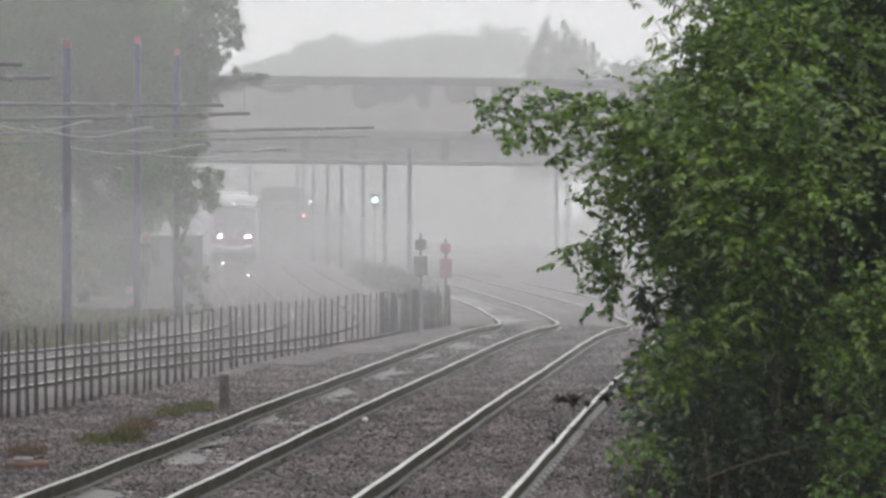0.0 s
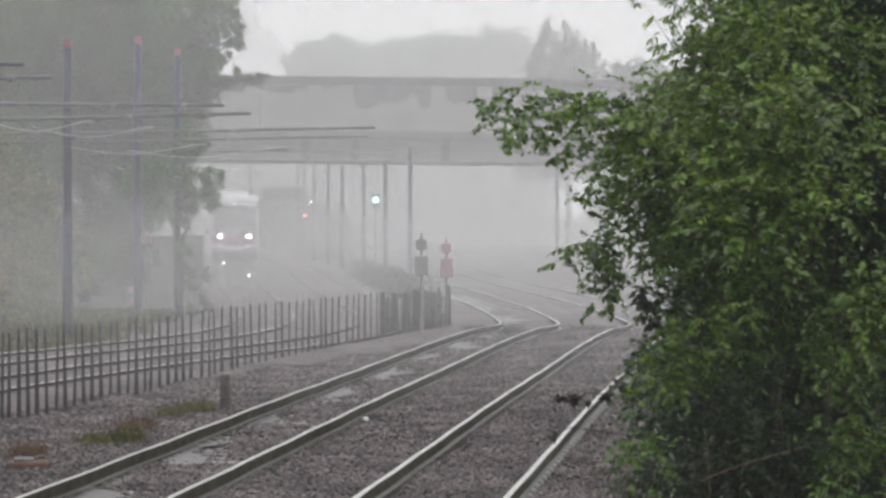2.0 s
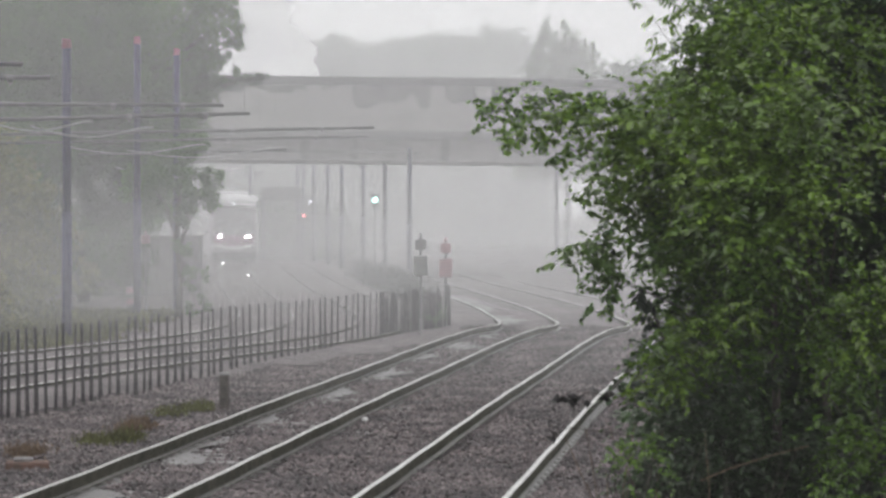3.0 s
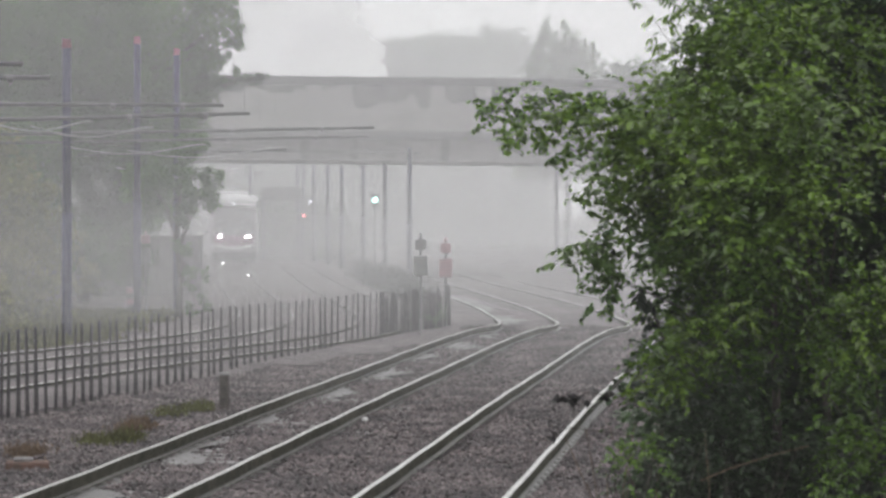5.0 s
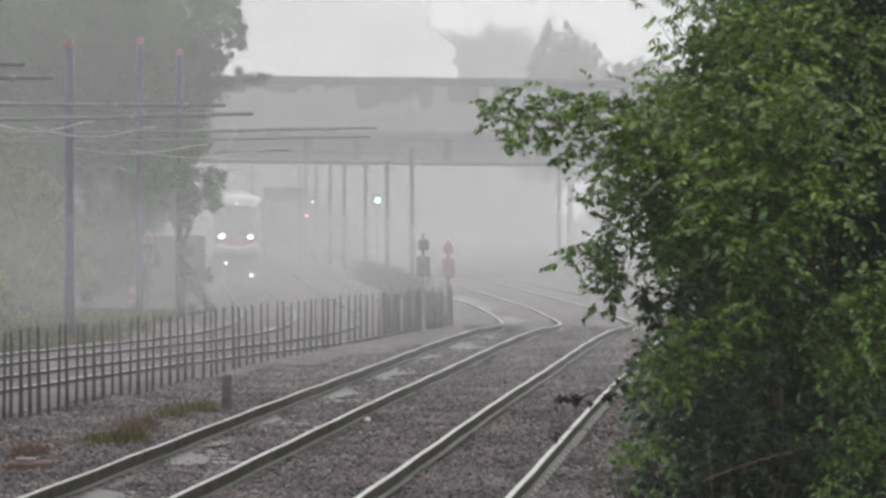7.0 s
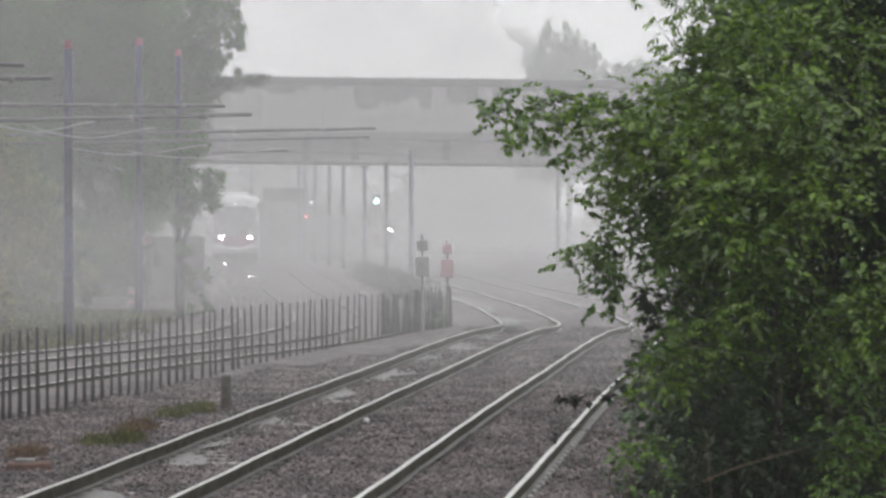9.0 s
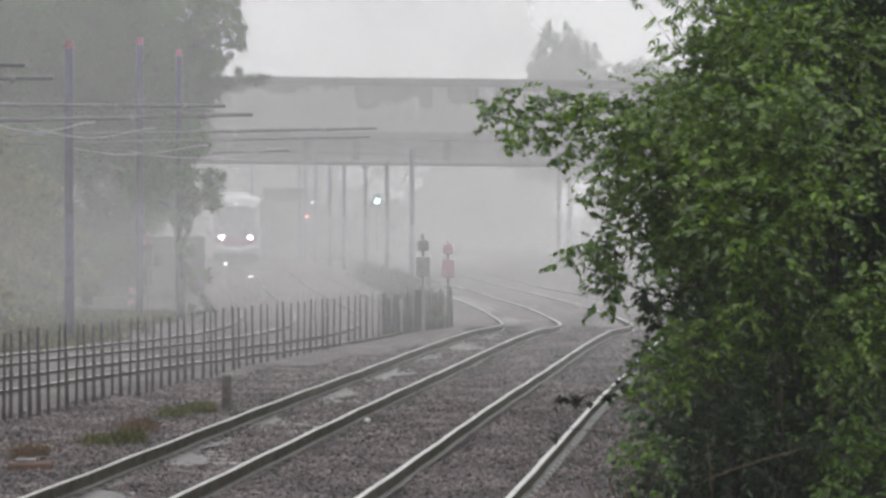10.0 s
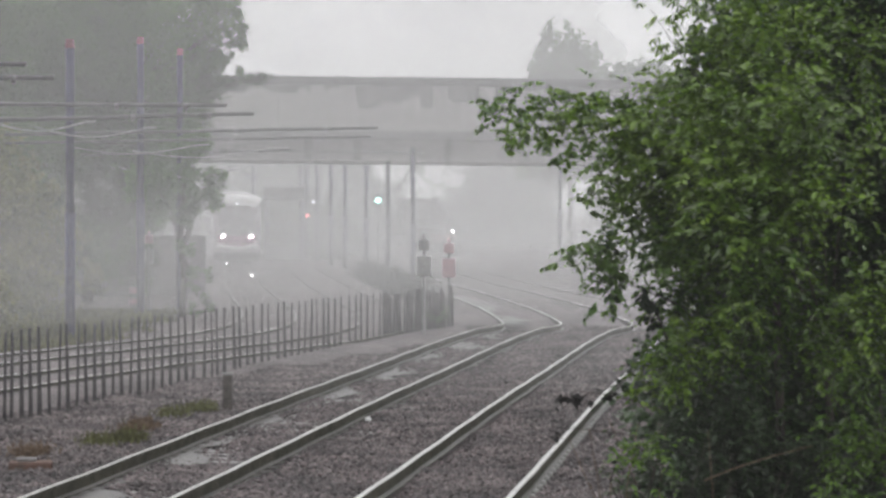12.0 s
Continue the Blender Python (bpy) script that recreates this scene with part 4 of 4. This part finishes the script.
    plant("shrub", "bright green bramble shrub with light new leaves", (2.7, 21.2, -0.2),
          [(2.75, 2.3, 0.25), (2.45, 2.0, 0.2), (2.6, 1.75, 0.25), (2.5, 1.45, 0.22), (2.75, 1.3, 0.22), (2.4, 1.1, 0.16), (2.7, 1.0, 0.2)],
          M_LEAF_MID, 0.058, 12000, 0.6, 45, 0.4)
    # the sheen of these wet leaves is put into a brighter leaf colour
    plant("shrub", "wet shrub leaning over the outer rail, its sheen put into brighter leaves", (1.9, 21.7, -0.2),
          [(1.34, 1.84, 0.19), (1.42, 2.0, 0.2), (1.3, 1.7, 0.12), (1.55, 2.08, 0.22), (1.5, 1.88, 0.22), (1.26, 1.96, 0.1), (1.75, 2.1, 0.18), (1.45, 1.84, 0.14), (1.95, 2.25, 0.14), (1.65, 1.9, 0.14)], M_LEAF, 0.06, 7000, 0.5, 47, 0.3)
    # upper clumps repeated in the brighter leaf colour so that the top seems lit
    plant("shrub", "tall fresh green shrub, its lit top put into a brighter leaf colour", (2.8, 21.0, -0.2),
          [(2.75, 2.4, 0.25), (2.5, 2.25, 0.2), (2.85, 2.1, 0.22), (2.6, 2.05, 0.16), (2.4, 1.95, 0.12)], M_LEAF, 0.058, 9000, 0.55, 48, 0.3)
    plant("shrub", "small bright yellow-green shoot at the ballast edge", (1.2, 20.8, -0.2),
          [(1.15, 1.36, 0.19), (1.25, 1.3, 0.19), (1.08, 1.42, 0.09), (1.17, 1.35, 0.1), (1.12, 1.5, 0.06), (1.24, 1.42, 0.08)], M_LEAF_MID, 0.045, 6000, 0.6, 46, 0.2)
    # dead twigs hanging over the rail, and a bare stick in the undergrowth
    for k, (x, z, n) in enumerate(((0.76, 1.66, 14), (0.86, 1.65, 10), (0.74, 1.42, 7), (1.02, 1.7, 6))):
        e = empty("dead_twig", (1.35, 22.0, z - 0.05), "dead black twig with shrivelled leaves", "twig", "dead twigs")
        bm = bmesh.new()
        bent(bm, [(0, 0, 0), (-0.2, 0, 0.05), (x - 1.35 + 0.08, 0, 0.09), (x - 1.35 - 0.02, 0, 0.04)], 0.0035, 0.002, 5)
        part("stem", bm, M_BARK, e)
        c = np.array([x - 1.35, 0, 0.03]) + rng.normal(0, 1, (n, 3)) * np.array([0.035, 0.03, 0.02])
        leaves("withered_leaves", c, rng.uniform(0.06, 0.11, n), M_DEAD, e, 60 + k, 0.5)
    # dark limp leaves on a bent stalk
    e = empty("limp_stalk", (1.5, 22.6, 1.95), "bent stalk with large dark limp leaves", "plant")
    bm = bmesh.new()
    bent(bm, [(0.05, 0, -0.1), (-0.05, 0, 0.12), (-0.12, 0, 0.3), (-0.2, 0, 0.36), (-0.27, 0, 0.33)], 0.008, 0.004, 6)
    part("stalk", bm, M_BARK, e)
    leafy_twigs("limp_leaves", rng, [(-0.1, 0, 0.18, 0.09), (-0.2, 0, 0.34, 0.08), (-0.1, 0, 0.3, 0.07)], 240, 0.085, M_HEDGE, e, 0.8, 1.3, 5, 0.1, 1.0)
    # bare brown stems rising through the undergrowth
    e = empty("bramble_stems", (1.5, 21.6, 0.2), "tangle of thin bare brown stems at the ballast edge", "bramble")
    for _ in range(46):
        x = -0.46 + 1.0 * rnd.random() ** 1.3
        lean, h = rnd.uniform(-0.22, 0.22), rnd.uniform(0.6, 1.35)
        y = rnd.uniform(-0.7, 0.1)
        bm = bmesh.new()
        bent(bm, [(x, y, -0.4), (x + lean * 0.3, y, h * 0.35), (x + lean * 0.7 + rnd.uniform(-0.04, 0.04), y, h * 0.7), (x + lean * 1.5, y, h)], 0.0048, 0.002, 5)
        part("stem", bm, M_TWIG if rnd.random() < 0.4 else M_BARK, e)
    bm = bmesh.new()
    bent(bm, [(1.62, 21.3, 1.17), (1.8, 21.25, 1.25), (2.05, 21.25, 1.33), (2.3, 21.3, 1.39)], 0.004, 0.003, 6)
    tagged(part("bare_stick", bm, M_TWIG), "thin bare brown stick caught in the undergrowth", "stick")


def left_trees():
    tree("tree", (-12.5, 118, -0.2), 12,
         [(-2.5, 0, 9.5, 2.3), (0.2, 1, 9.8, 2.3), (2.2, 0, 9.3, 1.7), (3.7, 0, 9.9, 1.1), (4.3, 0, 8.9, 0.6), (4.4, 0, 10.4, 0.7), (-1.0, 0, 7.0, 2.0), (1.7, 0, 7.1, 1.9), (3.4, 0, 7.0, 1.2),
          (4.4, -0.4, 7.9, 0.7), (5.0, 0, 9.6, 0.55), (4.9, 0, 10.4, 0.5), (5.2, 0, 9.0, 0.4), (4.8, 0, 8.5, 0.45), (5.5, 0, 9.3, 0.22), (5.35, 0, 10.0, 0.25), (5.9, 0, 7.75, 0.3), (6.3, 0, 7.8, 0.2), (5.4, 0, 7.9, 0.35), (4.9, 0, 7.7, 0.4), (1.5, 0, 5.0, 1.3), (3.2, 0, 5.5, 1.0), (2.3, 0, 3.6, 1.2), (-2.6, 1.5, 8.0, 2.2), (0.4, 1.5, 8.2, 2.2), (2.6, 1.2, 8.2, 1.6), (-3.2, 1.5, 10.6, 2.0), (-0.8, 1.5, 11.2, 2.0), (1.8, 1.2, 10.9, 1.8), (3.2, 0.6, 8.3, 1.2), (3.0, 1.0, 6.4, 1.4), (0, 1.5, 6.0, 1.8)],
         M_LEAF_FAR, 3600, 0.12, "tall broad leafy tree in rain mist beside the tramway", 71)
    tree("tree", (-17, 112, -0.2), 11,
         [(-1.5, 0, 8.6, 2.2), (1.3, 0, 8.9, 2.1), (3.0, 1, 7.2, 1.6), (0, 0, 6.2, 2.1), (2.6, 0, 5.0, 1.8), (0.3, 0, 3.6, 2.0), (3.3, 1, 3.0, 1.5), (5.0, 2, 2.2, 1.3), (4.6, 2, 3.9, 1.4), (6.2, 3, 1.6, 1.2), (6.4, 3, 3.4, 1.3), (1.6, 0, 1.6, 1.5), (7.2, 3, 5.2, 1.3), (-0.5, 1, 10.2, 2.0), (2.2, 1, 10.2, 1.8), (3.4, 1.5, 8.8, 1.7), (1.5, 1, 7.4, 1.8), (3.6, 1.5, 6.0, 1.6)],
         M_LEAF_FAR, 3600, 0.12, "leafy tree on the bank in rain mist", 72)
    tree("small_tree", (-7.9, 101, -0.2), 4.5,
         [(0.1, 0, 4.1, 0.7), (0.75, -0.6, 3.5, 0.6), (0.35, -0.8, 3.0, 0.45), (0.2, 0, 5.0, 0.6), (1.1, -0.8, 4.1, 0.4), (0.2, 0, 2.0, 0.4), (0.5, 0, 1.1, 0.42), (0.55, 0, 0.3, 0.42), (-0.9, 0, 4.0, 0.8)],
         M_LEAF_FAR, 2600, 0.13, "small tree leaning towards the tram track", 73, 0.12)
    r = np.random.default_rng(75)
    c = clump_points(r, [(-13.5, 97, 0.6, 1.1), (-12.3, 97, 0.2, 1.0), (-13.0, 99, 2.0, 1.2), (-12.0, 100, 1.2, 0.9), (-14.5, 100, 3.4, 1.3), (-13.0, 101, 3.4, 1.0), (-11.2, 98, 0.0, 0.6), (-13.2, 100, 4.4, 1.1), (-11.4, 100, 2.2, 0.8), (-10.6, 100, 0.9, 0.6), (-12.9, 97, 1.4, 1.0), (-12.4, 97.5, 2.6, 1.0), (-13.3, 98, 3.6, 1.1), (-11.7, 97, 0.5, 0.8), (-11.8, 98, 3.4, 0.8), (-12.8, 96, 0.2, 1.0), (-11.9, 98, 1.8, 0.8), (-11.5, 85.5, 0.2, 0.9), (-10.8, 85, -0.1, 0.5), (-12.2, 86, 1.2, 0.9), (-11.6, 86, 1.0, 0.6)], 2000)
    c[:, 2] = np.maximum(c[:, 2], -0.2)
    tagged(leaves("scrub", c, r.uniform(0.08, 0.18, len(c)), M_LEAF_YELLOW, None, 76, 0.5, label="yellow-green scrub on the bank beside the tramway"), category="scrub")
    ys, side = r.uniform(56, 104, 26000), r.uniform(0, 1, 26000)
    edge = aside(TRAM_FAR, -1.9)
    c = np.stack([np.interp(ys, edge[:, 1], edge[:, 0]) - 5.5 * side ** 1.3 - r.uniform(0, 0.25, 26000), ys, -0.22 + r.uniform(0, 0.16, 26000)], 1)
    c = c[c[:, 0] < -8.0 - 0.5 * np.sin(c[:, 1] * 0.9) - r.uniform(0, 0.9, len(c))]
    tagged(leaves("grass_verge", c, r.uniform(0.12, 0.3, len(c)), M_TUFT, None, 77, 0.22, -1.0, label="rough yellow-green grass verge beside the tram track"), category="grass")
    bm = bmesh.new()
    box(bm, (9, 0.4, 2.3), (-13.5, 127, 0.9), 0.04)
    tagged(part("retaining_wall", bm, M_CONCRETE_DARK), "low grey retaining wall behind the tramway", "wall", kind="structure")
    c = []
    for y in np.arange(110, 156, 0.22):
        x = (at_y(TRAM_NEAR, y) + at_y(MAIN_NEAR, y)) / 2
        for _ in range(40):
            c.append((x + r.normal(0, 0.3), y + r.uniform(-0.2, 0.2), r.uniform(-0.2, 0.75) + r.normal(0, 0.08)))
    tagged(leaves("hedge", np.array(c), r.uniform(0.06, 0.13, len(c)), M_HEDGE, None, 78, 0.6, label="low dark hedge between tramway and railway"), category="hedge", kind="stuff")
    c = clump_points(r, [(-7.6, 246, 1.2, 1.7), (-9, 248, 1.5, 2.2), (-6.9, 240, 0.7, 0.9), (-12, 248, 2.0, 2.4), (-15, 250, 2.2, 2.4), (-11.6, 236, 2.9, 1.5), (-10.6, 237, 1.5, 1.4), (-10.4, 214.6, 1.6, 0.9), (-10.1, 215, 2.3, 0.8), (-10.8, 215, 2.8, 0.7), (-9.3, 225, 0.9, 0.9), (-8.4, 225, 0.6, 0.8), (-7.4, 226, 0.4, 0.8)], 700)
    c[:, 2] = np.maximum(c[:, 2], -0.2)
    tagged(leaves("thicket", c, r.uniform(0.2, 0.4, len(c)), M_LEAF_DARK, None, 79, 0.6, label="dense dark thicket beside the railway in mist"), category="thicket", kind="stuff")


def far_trees():
    rnd = random.Random(91)
    for x, y, h in ((-17.5, 292, 15.5), (-15, 296, 17), (-12, 293, 17.8), (-9.3, 290, 18.6), (-6.5, 295, 17.9), (-4, 292, 18.2), (-1.2, 290, 18.6), (1.4, 296, 17.8), (4.4, 290, 19.4), (7.4, 296, 17.5), (-22, 295, 15), (14.4, 250, 14.6), (17.5, 249, 13.6)):
        s = h / 16
        cl = [(rnd.uniform(-2.6, 2.6) * s, rnd.uniform(-1, 1), h - 2.0 * s - rnd.uniform(0, 12.5) * s, rnd.uniform(1.2, 2.2) * s) for _ in range(22)] + [(0, 0, h - 1.5 * s, 1.5 * s)]
        cl += [(rnd.uniform(-2, 2) * s, 0, h - rnd.uniform(1.0, 2.2) * s, rnd.uniform(0.5, 0.9) * s) for _ in range(5)]
        tree("tree", (x, y, -0.2), h, cl, M_LEAF_FAR, 420, 0.36, "tall leafy tree far off in mist beyond the bridge", int(y + x * 7), 0.3, "far trees")
    # several upright leaders with feathery tips
    cl = []
    for x, top in ((-1.4, 17.0), (-0.15, 16.8), (0.7, 16.1), (1.85, 15.3), (-2.3, 14.9), (2.6, 13.9), (-0.8, 16.0), (-1.9, 15.6), (1.3, 15.4), (0.3, 15.6)):
        for z in np.arange(6.0, top, 0.11):
            half = min(1.45, 0.06 + (top - z) * 0.34)
            cl.append((x + rnd.uniform(-half, half), rnd.uniform(-0.7, 0.7), z - rnd.uniform(0, 0.2), min(0.62, 0.2 + (top - z) * 0.1) * rnd.uniform(0.7, 1.15)))
    tree("tree", (8.75, 240, -0.2), 16.8, cl, M_LEAF_FAR, 900, 0.19, "dark pointed tree with several leaders behind the bridge in mist", 95, 0.25)


# ---- rain mist ----
VEILS = [(17, 0.02), (46, 0.055), (54, 0.08), (66, 0.065), (77, 0.065), (91, 0.08), (107, 0.09), (130, 0.11), (146, 0.10), (161, 0.11), (184, 0.09), (210, 0.155), (275, 0.34)]
LOW_VEILS = [(61, 0.03), (80, 0.05), (87, 0.08), (99, 0.10), (118, 0.13), (156, 0.04), (198, 0.08), (226, 0.13), (238, 0.12)]


def veils():
    for y, a in VEILS:
        w = 80 + y * 0.6
        ob = raw("mist_veil", [(-w, 0, 0), (w, 0, 0), (w, 0, 75), (-w, 0, 75)], [(0, 1, 2, 3)], mist("thin_rain_mist", a, 1.0, 0.06, thick=y > 200))
        ob.matrix_world = pose(0, y, -0.2, -30 if y > 250 else -25 if y > 200 else 0)
        tagged(ob, "thin pale veil of drifting rain mist", "mist", "mist", "stuff")
    for y, a in LOW_VEILS:
        w, top = 80 + y * 0.6, 9.5 if y > 160 else 4.5
        ob = raw("ground_mist", [(-w, 0, 0), (w, 0, 0), (w, 0, top), (-w, 0, top)], [(0, 1, 2, 3)], mist("low_rain_mist", a, 0.7, 0.06, top=top))
        ob.matrix_world = pose(0, y, -0.2)
        tagged(ob, "low pale layer of mist over the wet tracks", "mist", "mist", "stuff")


def cloud_bank():
    """A bright bank of engine steam with a lumpy leading edge, drifting along beyond the bridge."""
    m = bpy.data.materials.new("bright_steam")
    m.use_nodes = True
    n, l = m.node_tree.nodes, m.node_tree.links
    deep, co, tex = n.new("ShaderNodeAttribute"), n.new("ShaderNodeTexCoord"), n.new("ShaderNodeTexNoise")
    deep.attribute_name = "inward"
    tex.inputs["Scale"].default_value, tex.inputs["Detail"].default_value = 0.7, 4
    l.new(co.outputs["Object"], tex.inputs["Vector"])
    add, fade = n.new("ShaderNodeMath"), n.new("ShaderNodeMapRange")
    add.operation = "MULTIPLY_ADD"
    add.inputs[1].default_value = 2.4
    l.new(tex.outputs["Fac"], add.inputs[0])
    l.new(deep.outputs["Fac"], add.inputs[2])
    fade.interpolation_type = "SMOOTHSTEP"
    fade.inputs["From Min"].default_value, fade.inputs["From Max"].default_value = 1.5, 2.2
    l.new(add.outputs[0], fade.inputs["Value"])
    dif, clear, mix = n.new("ShaderNodeBsdfDiffuse"), n.new("ShaderNodeBsdfTransparent"), n.new("ShaderNodeMixShader")
    broad, ramp = n.new("ShaderNodeTexNoise"), n.new("ShaderNodeValToRGB")
    broad.inputs["Scale"].default_value, broad.inputs["Detail"].default_value = 0.16, 3
    ramp.color_ramp.elements[0].position, ramp.color_ramp.elements[1].position = 0.35, 0.62
    ramp.color_ramp.elements[0].color, ramp.color_ramp.elements[1].color = (0.84, 0.84, 0.85, 1), (0.95, 0.95, 0.955, 1)
    l.new(co.outputs["Object"], broad.inputs["Vector"])
    l.new(broad.outputs["Fac"], ramp.inputs["Fac"])
    l.new(ramp.outputs["Color"], dif.inputs["Color"])
    l.new(fade.outputs[0], mix.inputs[0])
    l.new(clear.outputs[0], mix.inputs[1])
    l.new(dif.outputs[0], mix.inputs[2])
    l.new(mix.outputs[0], n["Material Output"].inputs["Surface"])
    steps = [0, 0.4, 0.8, 1.3, 2, 3, 5, 8, 14, 25, 45, 75]
    v, inward = [], []
    heights = np.arange(8.5, 32, 0.4)
    for z in heights:
        edge = 0.5 - 0.5 * max(0.0, z - 13.0) - 0.015 * max(0.0, z - 15.0) ** 2 + 0.4 * math.sin(z * 1.7) + 0.2 * math.sin(z * 4.1 + 1)
        for k in steps:
            v.append((edge - k, (z - 13) * 0.55, z))
            inward.append(k)
    w = len(steps)
    f = [(j * w + i + 1, j * w + i, (j + 1) * w + i, (j + 1) * w + i + 1) for j in range(len(heights) - 1) for i in range(w - 1)]
    ob = raw("steam_bank", v, f, m, smooth=True)
    ob.data.attributes.new("inward", "FLOAT", "POINT").data.foreach_set("value", inward)
    return tagged(ob, "bright white bank of engine steam drifting beyond the bridge", "steam", "mist", "stuff")


def wisp():
    """A faint wisp of mist that drifts in over the tramway."""
    k = 40
    v = [(0, 0, 0)] + [(1.3 * math.cos(i / k * 6.283), 0, 1.3 * math.sin(i / k * 6.283)) for i in range(k)]
    ob = raw("mist_wisp", v, [(0, 1 + i, 1 + (i + 1) % k) for i in range(k)], mist("faint_drifting_mist", 0.045, 0.1, 0.9, True))
    ob.scale = (9, 1, 6)
    return tagged(ob, "faint wisp of mist drifting over the tramway", "mist", "mist", "stuff")


ground()
track("near_railway_track", MAIN_NEAR, "wet curving railway track with shiny rail heads", -0.213, 32, 92)
track("far_railway_track", MAIN_FAR, "second wet railway track beside dark undergrowth", -0.2, 92, 92)
track("tram_track", TRAM_NEAR, "tram track curving behind the fence", -0.19, 86, 86)
track("outer_tram_track", TRAM_FAR, "outer tram track leading to the standing tram", -0.19, 86, 86)
bed("tram_bed", aside(TRAM_NEAR, -1.65), 3.4, -0.04, "smooth wet grey ballast bed round the tram rails", 76)
bed("rail_bed", aside(MAIN_NEAR, 1.68)[int((84 - 12) / 0.6):], 3.6, -0.035, "wet grey ballast bed of the distant tracks")
rail_clips()
bridge()
overhead()
gantry()
fence()
small_things()
tram()
TRAIN = train()
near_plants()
left_trees()
far_trees()
veils()
BANK = cloud_bank()
WISP = wisp()
ballast()


def motions():
    walk(WISP, [(0, pose(-24, 73, 3)), (5, pose(-18, 73, 3)), (9, pose(-8, 73, 2.8)), (12, pose(-5, 73, 2.8))])
    walk(BANK, [(t, pose(-16.6 + 2.65 * t, 262, 0)) for t in (0, 3, 6, 9, 12)])
    walk(TRAIN, [(0, pose(-10.68, 300, 0, 0, 0, 10)), (6.0, pose(-9.68, 295, 0, 0, 0, 10)), (7.5, pose(-8.08, 285.5, 0, 0, 0, 10.5)), (9.0, pose(-5.39, 272, 0, 0, 0, 10.7)), (10.5, pose(-2.89, 258.5, 0, 0, 0, 10.7)), (12, pose(-0.61, 245, 0, 0, 0, 10.7))])


motions()
